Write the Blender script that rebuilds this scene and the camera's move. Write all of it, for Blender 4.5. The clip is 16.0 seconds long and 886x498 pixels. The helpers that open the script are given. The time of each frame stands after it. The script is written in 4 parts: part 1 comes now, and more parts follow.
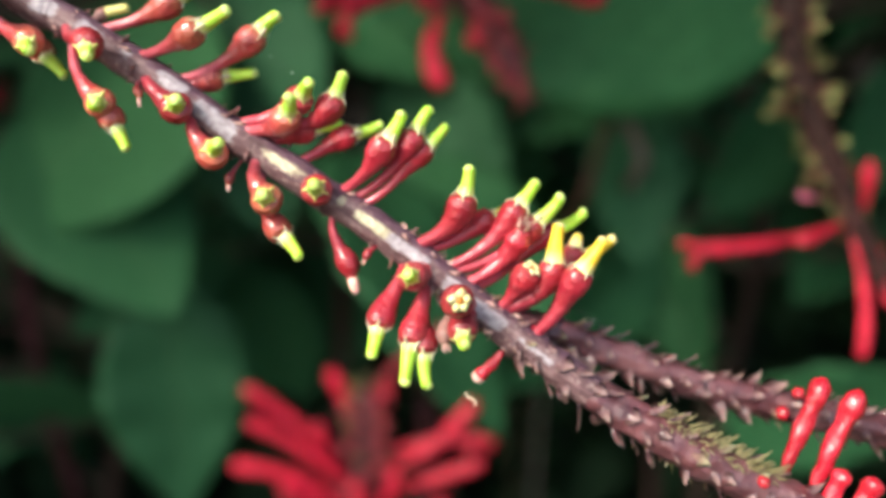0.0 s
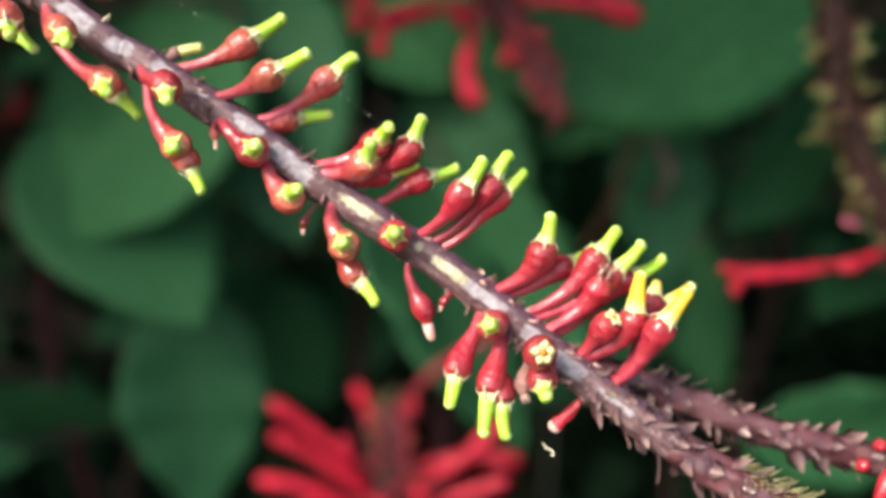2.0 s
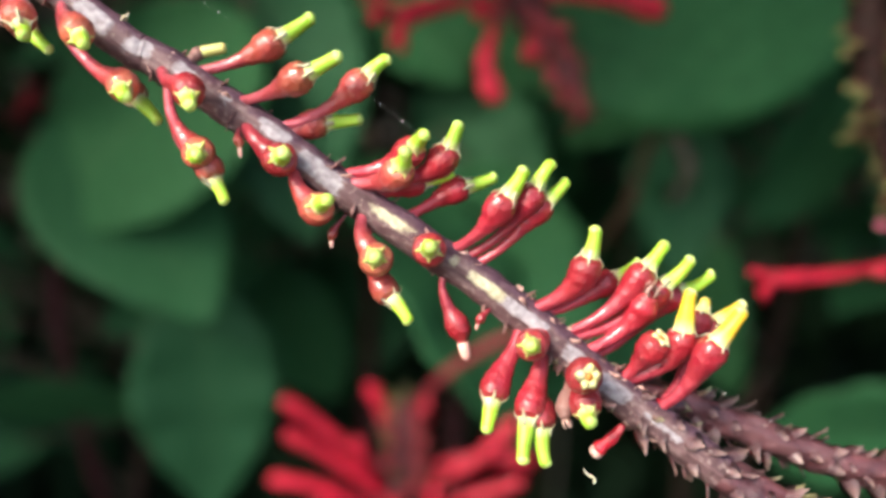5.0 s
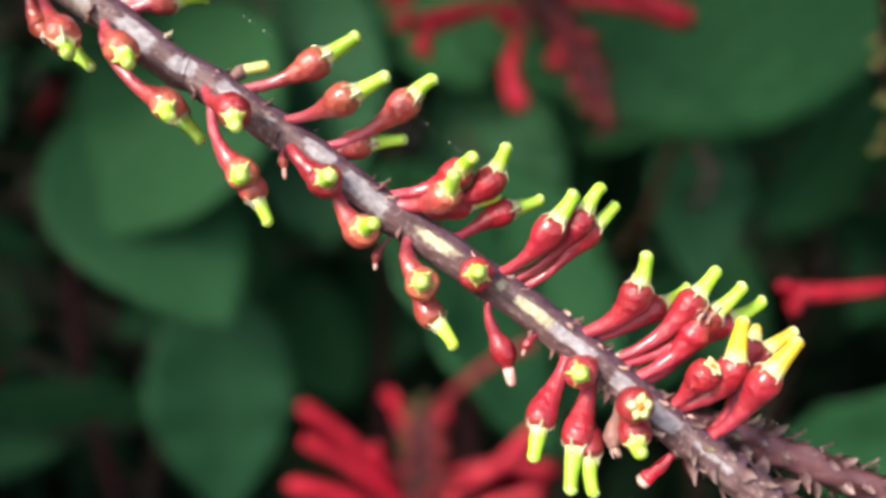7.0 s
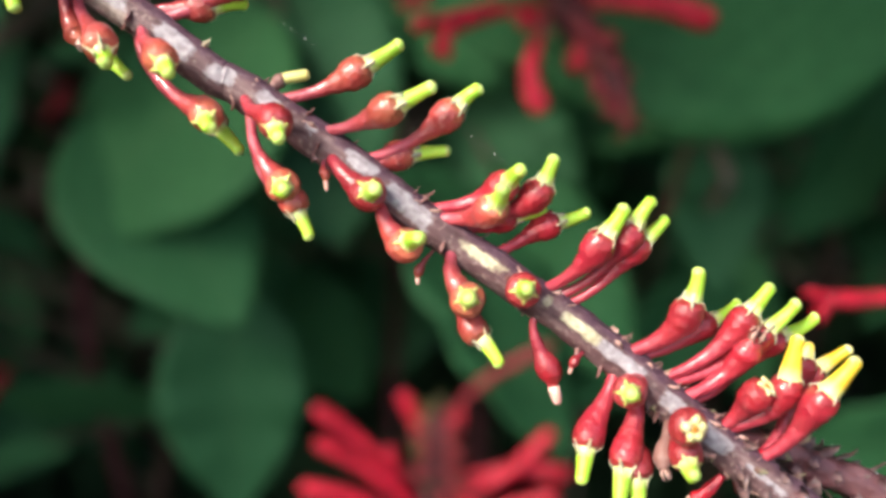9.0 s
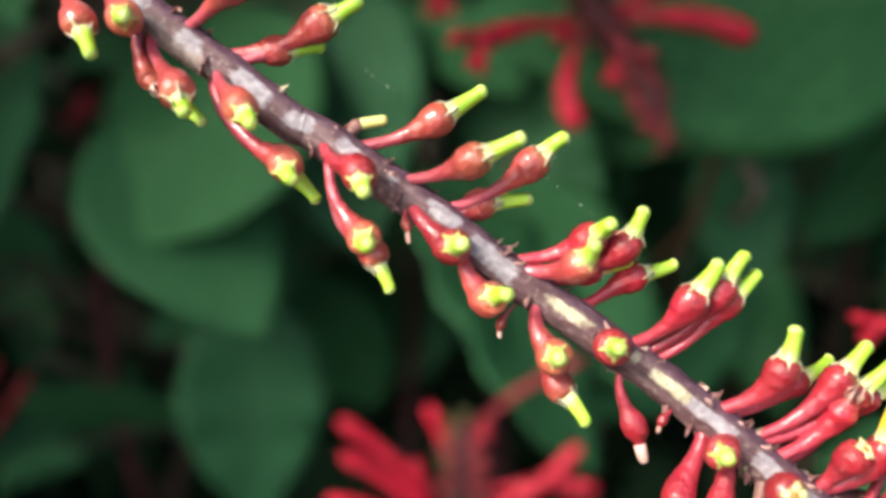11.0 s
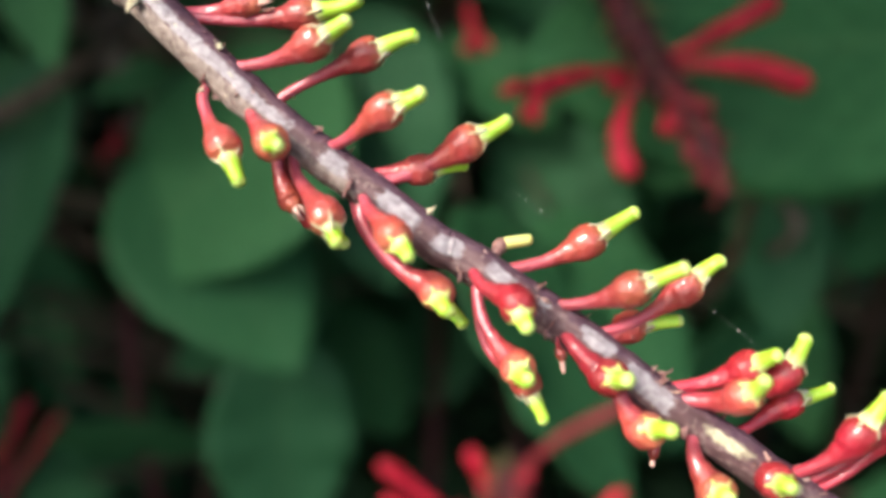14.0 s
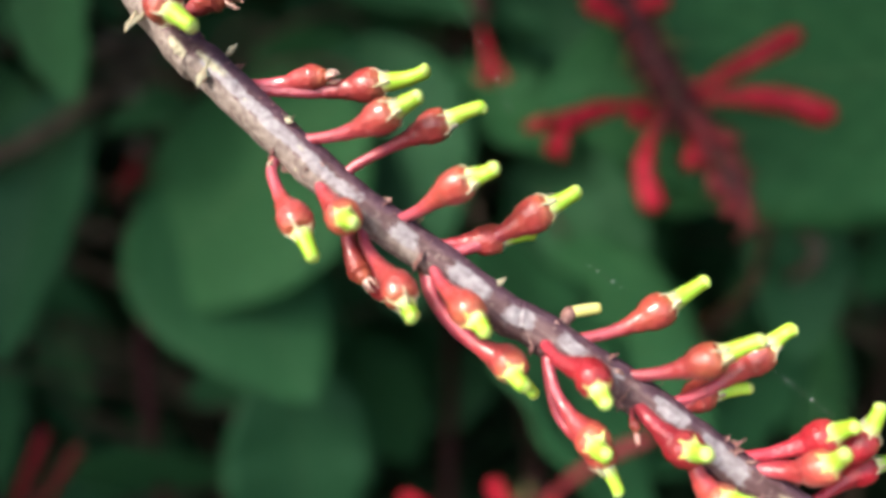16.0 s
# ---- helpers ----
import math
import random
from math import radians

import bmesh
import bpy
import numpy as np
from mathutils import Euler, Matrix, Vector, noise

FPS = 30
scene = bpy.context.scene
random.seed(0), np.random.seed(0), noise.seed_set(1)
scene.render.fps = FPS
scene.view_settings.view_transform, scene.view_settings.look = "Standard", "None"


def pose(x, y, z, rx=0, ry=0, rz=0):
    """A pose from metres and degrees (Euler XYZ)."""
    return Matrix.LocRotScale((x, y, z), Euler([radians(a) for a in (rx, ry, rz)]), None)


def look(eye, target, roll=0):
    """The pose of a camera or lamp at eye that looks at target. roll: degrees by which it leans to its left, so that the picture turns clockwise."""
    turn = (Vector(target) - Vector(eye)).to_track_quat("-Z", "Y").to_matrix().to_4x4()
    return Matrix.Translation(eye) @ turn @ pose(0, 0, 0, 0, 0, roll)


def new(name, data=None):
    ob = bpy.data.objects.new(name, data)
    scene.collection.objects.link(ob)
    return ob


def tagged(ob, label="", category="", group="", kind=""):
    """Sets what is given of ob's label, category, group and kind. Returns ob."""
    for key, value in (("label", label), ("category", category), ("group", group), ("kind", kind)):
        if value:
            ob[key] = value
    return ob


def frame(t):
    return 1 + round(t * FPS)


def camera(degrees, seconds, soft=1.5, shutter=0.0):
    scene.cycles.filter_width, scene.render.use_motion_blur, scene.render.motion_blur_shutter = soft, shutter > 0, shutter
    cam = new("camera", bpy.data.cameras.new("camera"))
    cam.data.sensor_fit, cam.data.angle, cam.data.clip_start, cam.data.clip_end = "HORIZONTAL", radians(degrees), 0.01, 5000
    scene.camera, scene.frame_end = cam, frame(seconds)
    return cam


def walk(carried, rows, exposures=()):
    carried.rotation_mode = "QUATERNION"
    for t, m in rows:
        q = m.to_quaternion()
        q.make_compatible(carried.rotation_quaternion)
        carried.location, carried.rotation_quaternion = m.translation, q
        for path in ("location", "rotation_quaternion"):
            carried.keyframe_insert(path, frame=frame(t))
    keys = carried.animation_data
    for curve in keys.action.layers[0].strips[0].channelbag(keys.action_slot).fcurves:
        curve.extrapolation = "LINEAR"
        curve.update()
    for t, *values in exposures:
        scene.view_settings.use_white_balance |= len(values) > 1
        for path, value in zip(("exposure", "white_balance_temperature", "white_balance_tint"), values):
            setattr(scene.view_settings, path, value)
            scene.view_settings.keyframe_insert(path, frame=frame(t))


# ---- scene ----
cam = camera(54.4, 16.0, soft=3.4)
METRES, EYE, TILT, LEAN, TURN = 0.065, 1.2, -20.0, 0.0, 0.0
ROWS = [
    (0.0, 0.0000, 0.0000, 0.0000, 0.000, 0.000, -0.000),
    (0.5, -0.0272, 0.0118, 0.0320, 0.124, 0.114, -0.101),
    (1.0, -0.0609, 0.0224, 0.0602, 0.288, 0.082, -0.232),
    (1.5, -0.0936, 0.0268, 0.0736, 0.375, 0.133, -0.396),
    (2.0, -0.1258, 0.0265, 0.0778, 0.436, 0.119, -0.567),
    (2.5, -0.1503, 0.0351, 0.0755, 0.452, 0.068, -0.610),
    (3.0, -0.1621, 0.0454, 0.0724, 0.640, -0.031, -0.634),
    (5.5, -0.1848, 0.1203, 0.1334, 1.120, -0.532, -1.074),
    (6.0, -0.2041, 0.1244, 0.1488, 1.352, -0.499, -1.251),
    (6.5, -0.2236, 0.1319, 0.1541, 1.489, -0.584, -1.310),
    (7.0, -0.2351, 0.1358, 0.1530, 1.615, -0.508, -1.398),
    (7.5, -0.2460, 0.1411, 0.1495, 1.756, -0.553, -1.483),
    (8.0, -0.2657, 0.1508, 0.1468, 1.738, -0.645, -1.466),
    (8.5, -0.2812, 0.1615, 0.1603, 1.807, -0.662, -1.529),
    (11.0, -0.4216, 0.2110, 0.2584, 2.408, -0.837, -1.917),
    (11.5, -0.4577, 0.2235, 0.2862, 2.506, -0.703, -1.909),
    (12.0, -0.4977, 0.2344, 0.3206, 2.606, -0.645, -1.915),
    (12.5, -0.5446, 0.2392, 0.3480, 2.566, -0.579, -1.932),
    (13.0, -0.5853, 0.2441, 0.3677, 2.598, -0.400, -1.920),
    (13.5, -0.6186, 0.2429, 0.3928, 2.690, -0.271, -1.874),
    (14.0, -0.6490, 0.2430, 0.4211, 2.637, -0.026, -1.766),
    (14.5, -0.6732, 0.2439, 0.4498, 2.734, 0.256, -1.652),
    (15.0, -0.6960, 0.2417, 0.4695, 2.848, 0.568, -1.584),
    (15.5, -0.7217, 0.2396, 0.4844, 2.883, 0.796, -1.476),
    (16.0, -0.7508, 0.2361, 0.4992, 2.861, 1.103, -1.180),
]
walk(cam, [(t, pose(0, 0, EYE, TILT, LEAN, TURN) @ pose(METRES * x, METRES * y, METRES * z, 90 + pitch, roll, yaw)) for t, x, y, z, yaw, pitch, roll in ROWS], [(0.0, 0.95), (16.0, 0.92)])

# lens opened a little, so that the far foliage is soft
cam.data.dof.use_dof = True
cam.data.dof.focus_distance = 0.0895
cam.data.dof.aperture_fstop = 10.5

# ---- light ----
SUN_FROM = Vector((-0.52, -0.50, 0.69)).normalized()
world = bpy.data.worlds.new("sky")
scene.world = world
world.use_nodes = True
wn = world.node_tree.nodes
sky = wn.new("ShaderNodeTexSky")
sky.sky_type = "NISHITA"
sky.sun_disc = False
sky.sun_elevation = math.asin(SUN_FROM.z)
sky.sun_rotation = math.atan2(SUN_FROM.x, SUN_FROM.y)
sky.dust_density = 4.0
world.node_tree.links.new(sky.outputs[0], wn["Background"].inputs[0])
wn["Background"].inputs[1].default_value = 0.148
sun = new("sun", bpy.data.lights.new("sun", "SUN"))
sun.data.energy = 2.3
sun.data.angle = radians(14)
sun.data.color = (1.0, 0.94, 0.84)
sun.matrix_world = look(SUN_FROM * 6, (0, 0, 0))

# ---- plan: lengths along the first view, x across, y ahead, z up, in lengths of the walk ----
PLAN = pose(0, 0, EYE, TILT, LEAN, TURN) @ Matrix.Diagonal((METRES, METRES, METRES, 1))


def at(p):
    return PLAN @ Vector(p)


# towards the viewer
view = PLAN.to_3x3() @ Vector((0, -1, 0.15))
view.normalize()


# ---- materials ----
def material(name, rough=0.5):
    m = bpy.data.materials.new(name)
    m.use_nodes = True
    bs = m.node_tree.nodes["Principled BSDF"]
    bs.inputs["Roughness"].default_value = rough
    return m, m.node_tree.nodes, m.node_tree.links, bs


def ramp(nodes, stops):
    r = nodes.new("ShaderNodeValToRGB")
    while len(r.color_ramp.elements) < len(stops):
        r.color_ramp.elements.new(0.5)
    for e, (p, c) in zip(r.color_ramp.elements, stops):
        e.position, e.color = p, (*c, 1)
    return r


def noisy(nodes, links, scale, detail=3.0, coords="Object"):
    t = nodes.new("ShaderNodeTexCoord")
    n = nodes.new("ShaderNodeTexNoise")
    n.inputs["Scale"].default_value, n.inputs["Detail"].default_value = scale, detail
    links.new(t.outputs[coords], n.inputs["Vector"])
    return n


def bumped(nodes, links, bs, source, strength, distance):
    b = nodes.new("ShaderNodeBump")
    b.inputs["Strength"].default_value, b.inputs["Distance"].default_value = strength, distance
    links.new(source, b.inputs["Height"])
    links.new(b.outputs[0], bs.inputs["Normal"])


def mixed(nodes, links, factor, a, b, kind="MIX"):
    x = nodes.new("ShaderNodeMix")
    x.data_type, x.blend_type = "RGBA", kind
    for socket, value in ((x.inputs[0], factor), (x.inputs[6], a), (x.inputs[7], b)):
        if isinstance(value, (int, float)):
            socket.default_value = value
        elif isinstance(value, tuple):
            socket.default_value = (*value, 1)
        else:
            links.new(value, socket)
    return x.outputs[2]


def flesh(name, low, high, pale, rough, gloss=0.5, scatter=0.12, grain=900.0, stalk=None, coat=0.0, second=None, root=None, relief=1.0, tip=None, mouth=(0.40, 0.085, 0.055)):
    """Plant skin: two tones by a coarse noise, pale flecks by a fine one, a tone of its own for each piece."""
    m, n, l, bs = material(name, rough)
    coarse, fine = noisy(n, l, 260.0), noisy(n, l, grain, 4.0)
    tone = ramp(n, [(0.32, low), (0.68, high)])
    l.new(coarse.outputs[0], tone.inputs[0])
    flecks = ramp(n, [(0.60, (0, 0, 0)), (0.78, (0.55, 0.55, 0.55))])
    l.new(fine.outputs[0], flecks.inputs[0])
    c = mixed(n, l, flecks.outputs[0], tone.outputs[0], pale)
    if second:
        broad = noisy(n, l, 170.0, 2.0)
        share = ramp(n, [(0.48, (0, 0, 0)), (0.70, (0.75, 0.75, 0.75))])
        l.new(broad.outputs[0], share.inputs[0])
        c = mixed(n, l, share.outputs[0], c, second)
        worn = n.new("ShaderNodeMapRange")
        worn.inputs[1].default_value, worn.inputs[2].default_value = 0.35, 0.65
        worn.inputs[3].default_value, worn.inputs[4].default_value = rough - 0.08, rough + 0.24
        l.new(fine.outputs[0], worn.inputs[0])
        l.new(worn.outputs[0], bs.inputs["Roughness"])
    if root:
        colour, reach = root
        uv = n.new("ShaderNodeTexCoord")
        sep = n.new("ShaderNodeSeparateXYZ")
        l.new(uv.outputs["UV"], sep.inputs[0])
        run = n.new("ShaderNodeMapRange")
        run.inputs[2].default_value = reach
        l.new(sep.outputs[1], run.inputs[0])
        part_of = ramp(n, [(0.35, (0.9, 0.9, 0.9)), (1.0, (0, 0, 0))])
        l.new(run.outputs[0], part_of.inputs[0])
        c = mixed(n, l, part_of.outputs[0], c, colour)
    if stalk:
        # amber round the mouth, the skin's own red on the belly, pink along the stalk
        mark = n.new("ShaderNodeAttribute")
        mark.attribute_name = "ripe"
        run = n.new("ShaderNodeMath")
        run.operation = "MULTIPLY_ADD"
        run.inputs[1].default_value = 0.16
        l.new(coarse.outputs[0], run.inputs[0])
        l.new(mark.outputs["Fac"], run.inputs[2])
        old = ramp(n, [(0.10, mouth), (0.42, low), (0.62, (0.40, 0.040, 0.058)), (1.0, stalk)])
        l.new(run.outputs[0], old.inputs[0])
        part_of = ramp(n, [(0.12, (0.75, 0.75, 0.75)), (0.30, (0.1, 0.1, 0.1)), (0.50, (0.2, 0.2, 0.2)), (0.85, (0.85, 0.85, 0.85))])
        l.new(run.outputs[0], part_of.inputs[0])
        c = mixed(n, l, part_of.outputs[0], c, old.outputs[0])
    if tip:
        box = n.new("ShaderNodeTexCoord")
        sep = n.new("ShaderNodeSeparateXYZ")
        l.new(box.outputs["Generated"], sep.inputs[0])
        part_of = ramp(n, [(0.35, (0, 0, 0)), (0.9, (0.85, 0.85, 0.85))])
        l.new(sep.outputs[2], part_of.inputs[0])
        c = mixed(n, l, part_of.outputs[0], c, tip)
    info = n.new("ShaderNodeObjectInfo")
    hsv = n.new("ShaderNodeHueSaturation")
    span = n.new("ShaderNodeMapRange")
    span.inputs[3].default_value, span.inputs[4].default_value = 0.8, 1.2
    l.new(info.outputs["Random"], span.inputs[0])
    l.new(span.outputs[0], hsv.inputs["Value"])
    l.new(c, hsv.inputs["Color"])
    l.new(hsv.outputs[0], bs.inputs["Base Color"])
    bs.inputs["Specular IOR Level"].default_value = gloss
    bs.inputs["Coat Weight"].default_value = coat
    bs.inputs["Coat Roughness"].default_value = 0.14
    bs.inputs["Subsurface Weight"].default_value = scatter
    bs.inputs["Subsurface Scale"].default_value = 0.0015
    bs.inputs["Subsurface Radius"].default_value = (1.0, 0.35, 0.2)
    bumped(n, l, bs, fine.outputs[0], 0.55, 0.00024 * relief)
    return m


RED = flesh("red_fruit_skin", (0.23, 0.009, 0.018), (0.50, 0.022, 0.038), (0.58, 0.15, 0.15), 0.38, coat=0.7, scatter=0.1, stalk=(0.46, 0.044, 0.074), second=(0.48, 0.018, 0.046), grain=1300.0, relief=3.2, mouth=(0.38, 0.040, 0.042))
RED_WARM = flesh("russet_fruit_skin", (0.33, 0.038, 0.038), (0.50, 0.072, 0.068), (0.64, 0.30, 0.26), 0.36, coat=0.9, scatter=0.2, stalk=(0.48, 0.080, 0.12), second=(0.52, 0.110, 0.062), grain=1300.0, relief=3.0, mouth=(0.56, 0.17, 0.085))
PETAL = flesh("scarlet_petal", (0.38, 0.008, 0.020), (0.62, 0.024, 0.044), (0.74, 0.16, 0.18), 0.30, coat=0.6, relief=3.0, second=(0.50, 0.014, 0.040))
DRY = flesh("dry_calyx", (0.22, 0.10, 0.09), (0.36, 0.20, 0.17), (0.54, 0.42, 0.38), 0.5)
LIME = flesh("lime_style", (0.37, 0.66, 0.040), (0.51, 0.80, 0.085), (0.70, 0.88, 0.34), 0.42, scatter=0.2, root=((0.84, 0.84, 0.42), 0.0015))
AMBER = flesh("amber_style", (0.72, 0.46, 0.03), (0.80, 0.62, 0.05), (0.66, 0.30, 0.08), 0.42, scatter=0.2, root=((0.84, 0.76, 0.34), 0.0018))
ORANGE = flesh("orange_style", (0.66, 0.26, 0.03), (0.76, 0.38, 0.05), (0.8, 0.5, 0.2), 0.45)
SHADE_PETAL = flesh("shaded_red_petal", (0.10, 0.006, 0.010), (0.17, 0.011, 0.018), (0.20, 0.03, 0.04), 0.6, gloss=0.2)
FAR_PETAL = flesh("crimson_petal", (0.28, 0.004, 0.017), (0.58, 0.011, 0.042), (0.66, 0.06, 0.10), 0.42, gloss=0.35, second=(0.34, 0.006, 0.025))
CREAM = flesh("cream_calyx", (0.70, 0.70, 0.16), (0.80, 0.80, 0.30), (0.86, 0.84, 0.60), 0.38, scatter=0.2)
STAR = flesh("cream_pink_star", (0.78, 0.66, 0.26), (0.84, 0.78, 0.42), (0.88, 0.74, 0.62), 0.4, scatter=0.2)
WHITE_TOOTH = flesh("pale_calyx_tooth", (0.74, 0.68, 0.36), (0.84, 0.76, 0.54), (0.92, 0.86, 0.80), 0.30, scatter=0.2)
TIP = flesh("pale_tip", (0.52, 0.74, 0.14), (0.62, 0.78, 0.24), (0.78, 0.82, 0.48), 0.5)
PINK = flesh("pale_pink_tip", (0.66, 0.34, 0.28), (0.76, 0.50, 0.42), (0.82, 0.66, 0.58), 0.4)
BRACT = flesh("brown_bract", (0.19, 0.075, 0.075), (0.36, 0.165, 0.155), (0.62, 0.44, 0.40), 0.42, second=(0.48, 0.31, 0.27))
BRACT_GREEN = flesh("green_bract", (0.15, 0.14, 0.045), (0.27, 0.26, 0.09), (0.42, 0.38, 0.20), 0.5)
BRACT_DIM = flesh("dull_green_bract", (0.050, 0.045, 0.022), (0.13, 0.12, 0.05), (0.20, 0.18, 0.09), 0.6)
BARK_FLAKE = flesh("peeling_bark", (0.50, 0.43, 0.27), (0.68, 0.61, 0.42), (0.78, 0.72, 0.55), 0.6)


def stem_material():
    m, n, l, bs = material("purple_brown_stem", 0.58)
    uv = n.new("ShaderNodeTexCoord")
    fit = n.new("ShaderNodeMapping")
    fit.inputs["Scale"].default_value = (7.0, 130.0, 1.0)
    l.new(uv.outputs["UV"], fit.inputs["Vector"])
    streak = n.new("ShaderNodeTexNoise")
    streak.inputs["Scale"].default_value, streak.inputs["Detail"].default_value = 1.6, 5.0
    l.new(fit.outputs[0], streak.inputs["Vector"])
    tone = ramp(n, [(0.30, (0.075, 0.037, 0.040)), (0.50, (0.140, 0.076, 0.080)), (0.72, (0.24, 0.160, 0.155))])
    l.new(streak.outputs[0], tone.inputs[0])
    fine = noisy(n, l, 1500.0, 4.0)
    dots = ramp(n, [(0.56, (0, 0, 0)), (0.70, (0.6, 0.6, 0.6))])
    l.new(fine.outputs[0], dots.inputs[0])
    c = mixed(n, l, dots.outputs[0], tone.outputs[0], (0.40, 0.30, 0.27))
    raw = noisy(n, l, 520.0, 7.0)
    raw.inputs["Roughness"].default_value = 0.68
    both = n.new("ShaderNodeMath")
    both.operation = "MULTIPLY_ADD"
    both.inputs[1].default_value = 0.55
    l.new(streak.outputs[0], both.inputs[0])
    l.new(raw.outputs[0], both.inputs[2])
    blot = n.new("ShaderNodeMapRange")
    blot.clamp = False
    blot.inputs[1].default_value, blot.inputs[2].default_value = 0.50, 1.05
    l.new(both.outputs[0], blot.inputs[0])

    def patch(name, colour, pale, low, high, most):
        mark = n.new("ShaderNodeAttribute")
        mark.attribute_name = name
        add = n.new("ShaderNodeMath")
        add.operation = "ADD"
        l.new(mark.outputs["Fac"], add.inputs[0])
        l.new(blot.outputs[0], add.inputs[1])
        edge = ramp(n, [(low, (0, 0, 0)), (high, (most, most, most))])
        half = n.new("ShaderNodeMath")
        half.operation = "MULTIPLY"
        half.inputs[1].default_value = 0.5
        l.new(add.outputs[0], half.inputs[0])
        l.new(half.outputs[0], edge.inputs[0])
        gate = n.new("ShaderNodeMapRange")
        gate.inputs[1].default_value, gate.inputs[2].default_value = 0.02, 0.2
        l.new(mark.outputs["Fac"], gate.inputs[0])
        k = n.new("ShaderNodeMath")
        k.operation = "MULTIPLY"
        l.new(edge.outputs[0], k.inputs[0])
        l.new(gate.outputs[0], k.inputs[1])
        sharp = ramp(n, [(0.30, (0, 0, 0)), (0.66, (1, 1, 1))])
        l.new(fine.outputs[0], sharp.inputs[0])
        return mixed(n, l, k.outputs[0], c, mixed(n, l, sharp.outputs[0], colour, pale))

    c = patch("upper_purple", (0.075, 0.034, 0.060), (0.13, 0.07, 0.10), 0.38, 0.62, 0.85)
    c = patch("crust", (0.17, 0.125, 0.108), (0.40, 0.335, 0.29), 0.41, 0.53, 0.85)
    c = patch("bloom_sheen", (0.26, 0.225, 0.245), (0.48, 0.455, 0.48), 0.39, 0.52, 0.84)
    c = patch("scar", (0.36, 0.31, 0.19), (0.74, 0.70, 0.48), 0.44, 0.64, 0.92)
    l.new(c, bs.inputs["Base Color"])
    bs.inputs["Specular IOR Level"].default_value = 0.4
    bumped(n, l, bs, mixed(n, l, 0.5, streak.outputs[0], fine.outputs[0]), 0.8, 0.0005)
    return m


STEM = stem_material()


def leaf_material(name, dark, light):
    m, n, l, bs = material(name, 0.6)
    uv = n.new("ShaderNodeTexCoord")
    sep = n.new("ShaderNodeSeparateXYZ")
    l.new(uv.outputs["UV"], sep.inputs[0])

    def math_node(op, a, b=0.0):
        k = n.new("ShaderNodeMath")
        k.operation = op
        for s, v in zip(k.inputs, (a, b)):
            if isinstance(v, (int, float)):
                s.default_value = v
            else:
                l.new(v, s)
        return k.outputs[0]

    across = math_node("ABSOLUTE", math_node("SUBTRACT", sep.outputs[0], 0.5))
    slant = math_node("SUBTRACT", sep.outputs[1], math_node("MULTIPLY", across, 0.75))
    rib = math_node("PINGPONG", math_node("MULTIPLY", slant, 9.0), 0.5)
    veins = math_node("LESS_THAN", rib, 0.035)
    mid = math_node("LESS_THAN", across, 0.012)
    vein = math_node("MAXIMUM", veins, mid)
    blotch = noisy(n, l, 22.0, 4.0)
    tone = ramp(n, [(0.3, dark), (0.7, light)])
    l.new(blotch.outputs[0], tone.inputs[0])
    c = mixed(n, l, math_node("MULTIPLY", vein, 0.22), tone.outputs[0], (0.11, 0.20, 0.09))
    info = n.new("ShaderNodeObjectInfo")
    hsv = n.new("ShaderNodeHueSaturation")
    span = n.new("ShaderNodeMapRange")
    span.inputs[3].default_value, span.inputs[4].default_value = 0.84, 1.12
    shift = n.new("ShaderNodeMapRange")
    shift.inputs[3].default_value, shift.inputs[4].default_value = 0.506, 0.488
    l.new(info.outputs["Random"], shift.inputs[0])
    l.new(shift.outputs[0], hsv.inputs["Hue"])
    l.new(info.outputs["Random"], span.inputs[0])
    l.new(span.outputs[0], hsv.inputs["Value"])
    l.new(c, hsv.inputs["Color"])
    l.new(hsv.outputs[0], bs.inputs["Base Color"])
    fine = noisy(n, l, 300.0, 4.0)
    h = math_node("ADD", math_node("MULTIPLY", fine.outputs[0], 0.4), math_node("MULTIPLY", rib, 1.2))
    bumped(n, l, bs, h, 0.25, 0.0008)
    bs.inputs["Specular IOR Level"].default_value = 0.16
    return m


LEAF = leaf_material("dark_green_leaf", (0.024, 0.103, 0.040), (0.038, 0.143, 0.058))
MAROON_STEM = flesh("maroon_scaly_stem", (0.062, 0.021, 0.027), (0.18, 0.064, 0.070), (0.38, 0.22, 0.22), 0.36, grain=900.0, coat=0.45, second=(0.21, 0.095, 0.10), relief=3.0)
OLD_STEM = flesh("dark_old_stem", (0.040, 0.013, 0.015), (0.080, 0.024, 0.028), (0.14, 0.06, 0.055), 0.7, gloss=0.15, grain=400.0)
BROWN_STEM = flesh("brown_old_stem", (0.010, 0.005, 0.004), (0.030, 0.014, 0.011), (0.06, 0.035, 0.025), 0.7, gloss=0.15, scatter=0.0, grain=400.0)
TWIG, n_, l_, b_ = material("brown_twig", 0.7)
tw = noisy(n_, l_, 120.0, 5.0)
tone_ = ramp(n_, [(0.3, (0.045, 0.032, 0.024)), (0.7, (0.13, 0.10, 0.075))])
l_.new(tw.outputs[0], tone_.inputs[0])
l_.new(tone_.outputs[0], b_.inputs["Base Color"])
b_.inputs["Specular IOR Level"].default_value = 0.12
bumped(n_, l_, b_, tw.outputs[0], 0.5, 0.001)
DARK_BARK = flesh("dark_shrub_bark", (0.020, 0.013, 0.010), (0.052, 0.034, 0.026), (0.09, 0.07, 0.05), 0.8, gloss=0.1, scatter=0.0, grain=300.0)
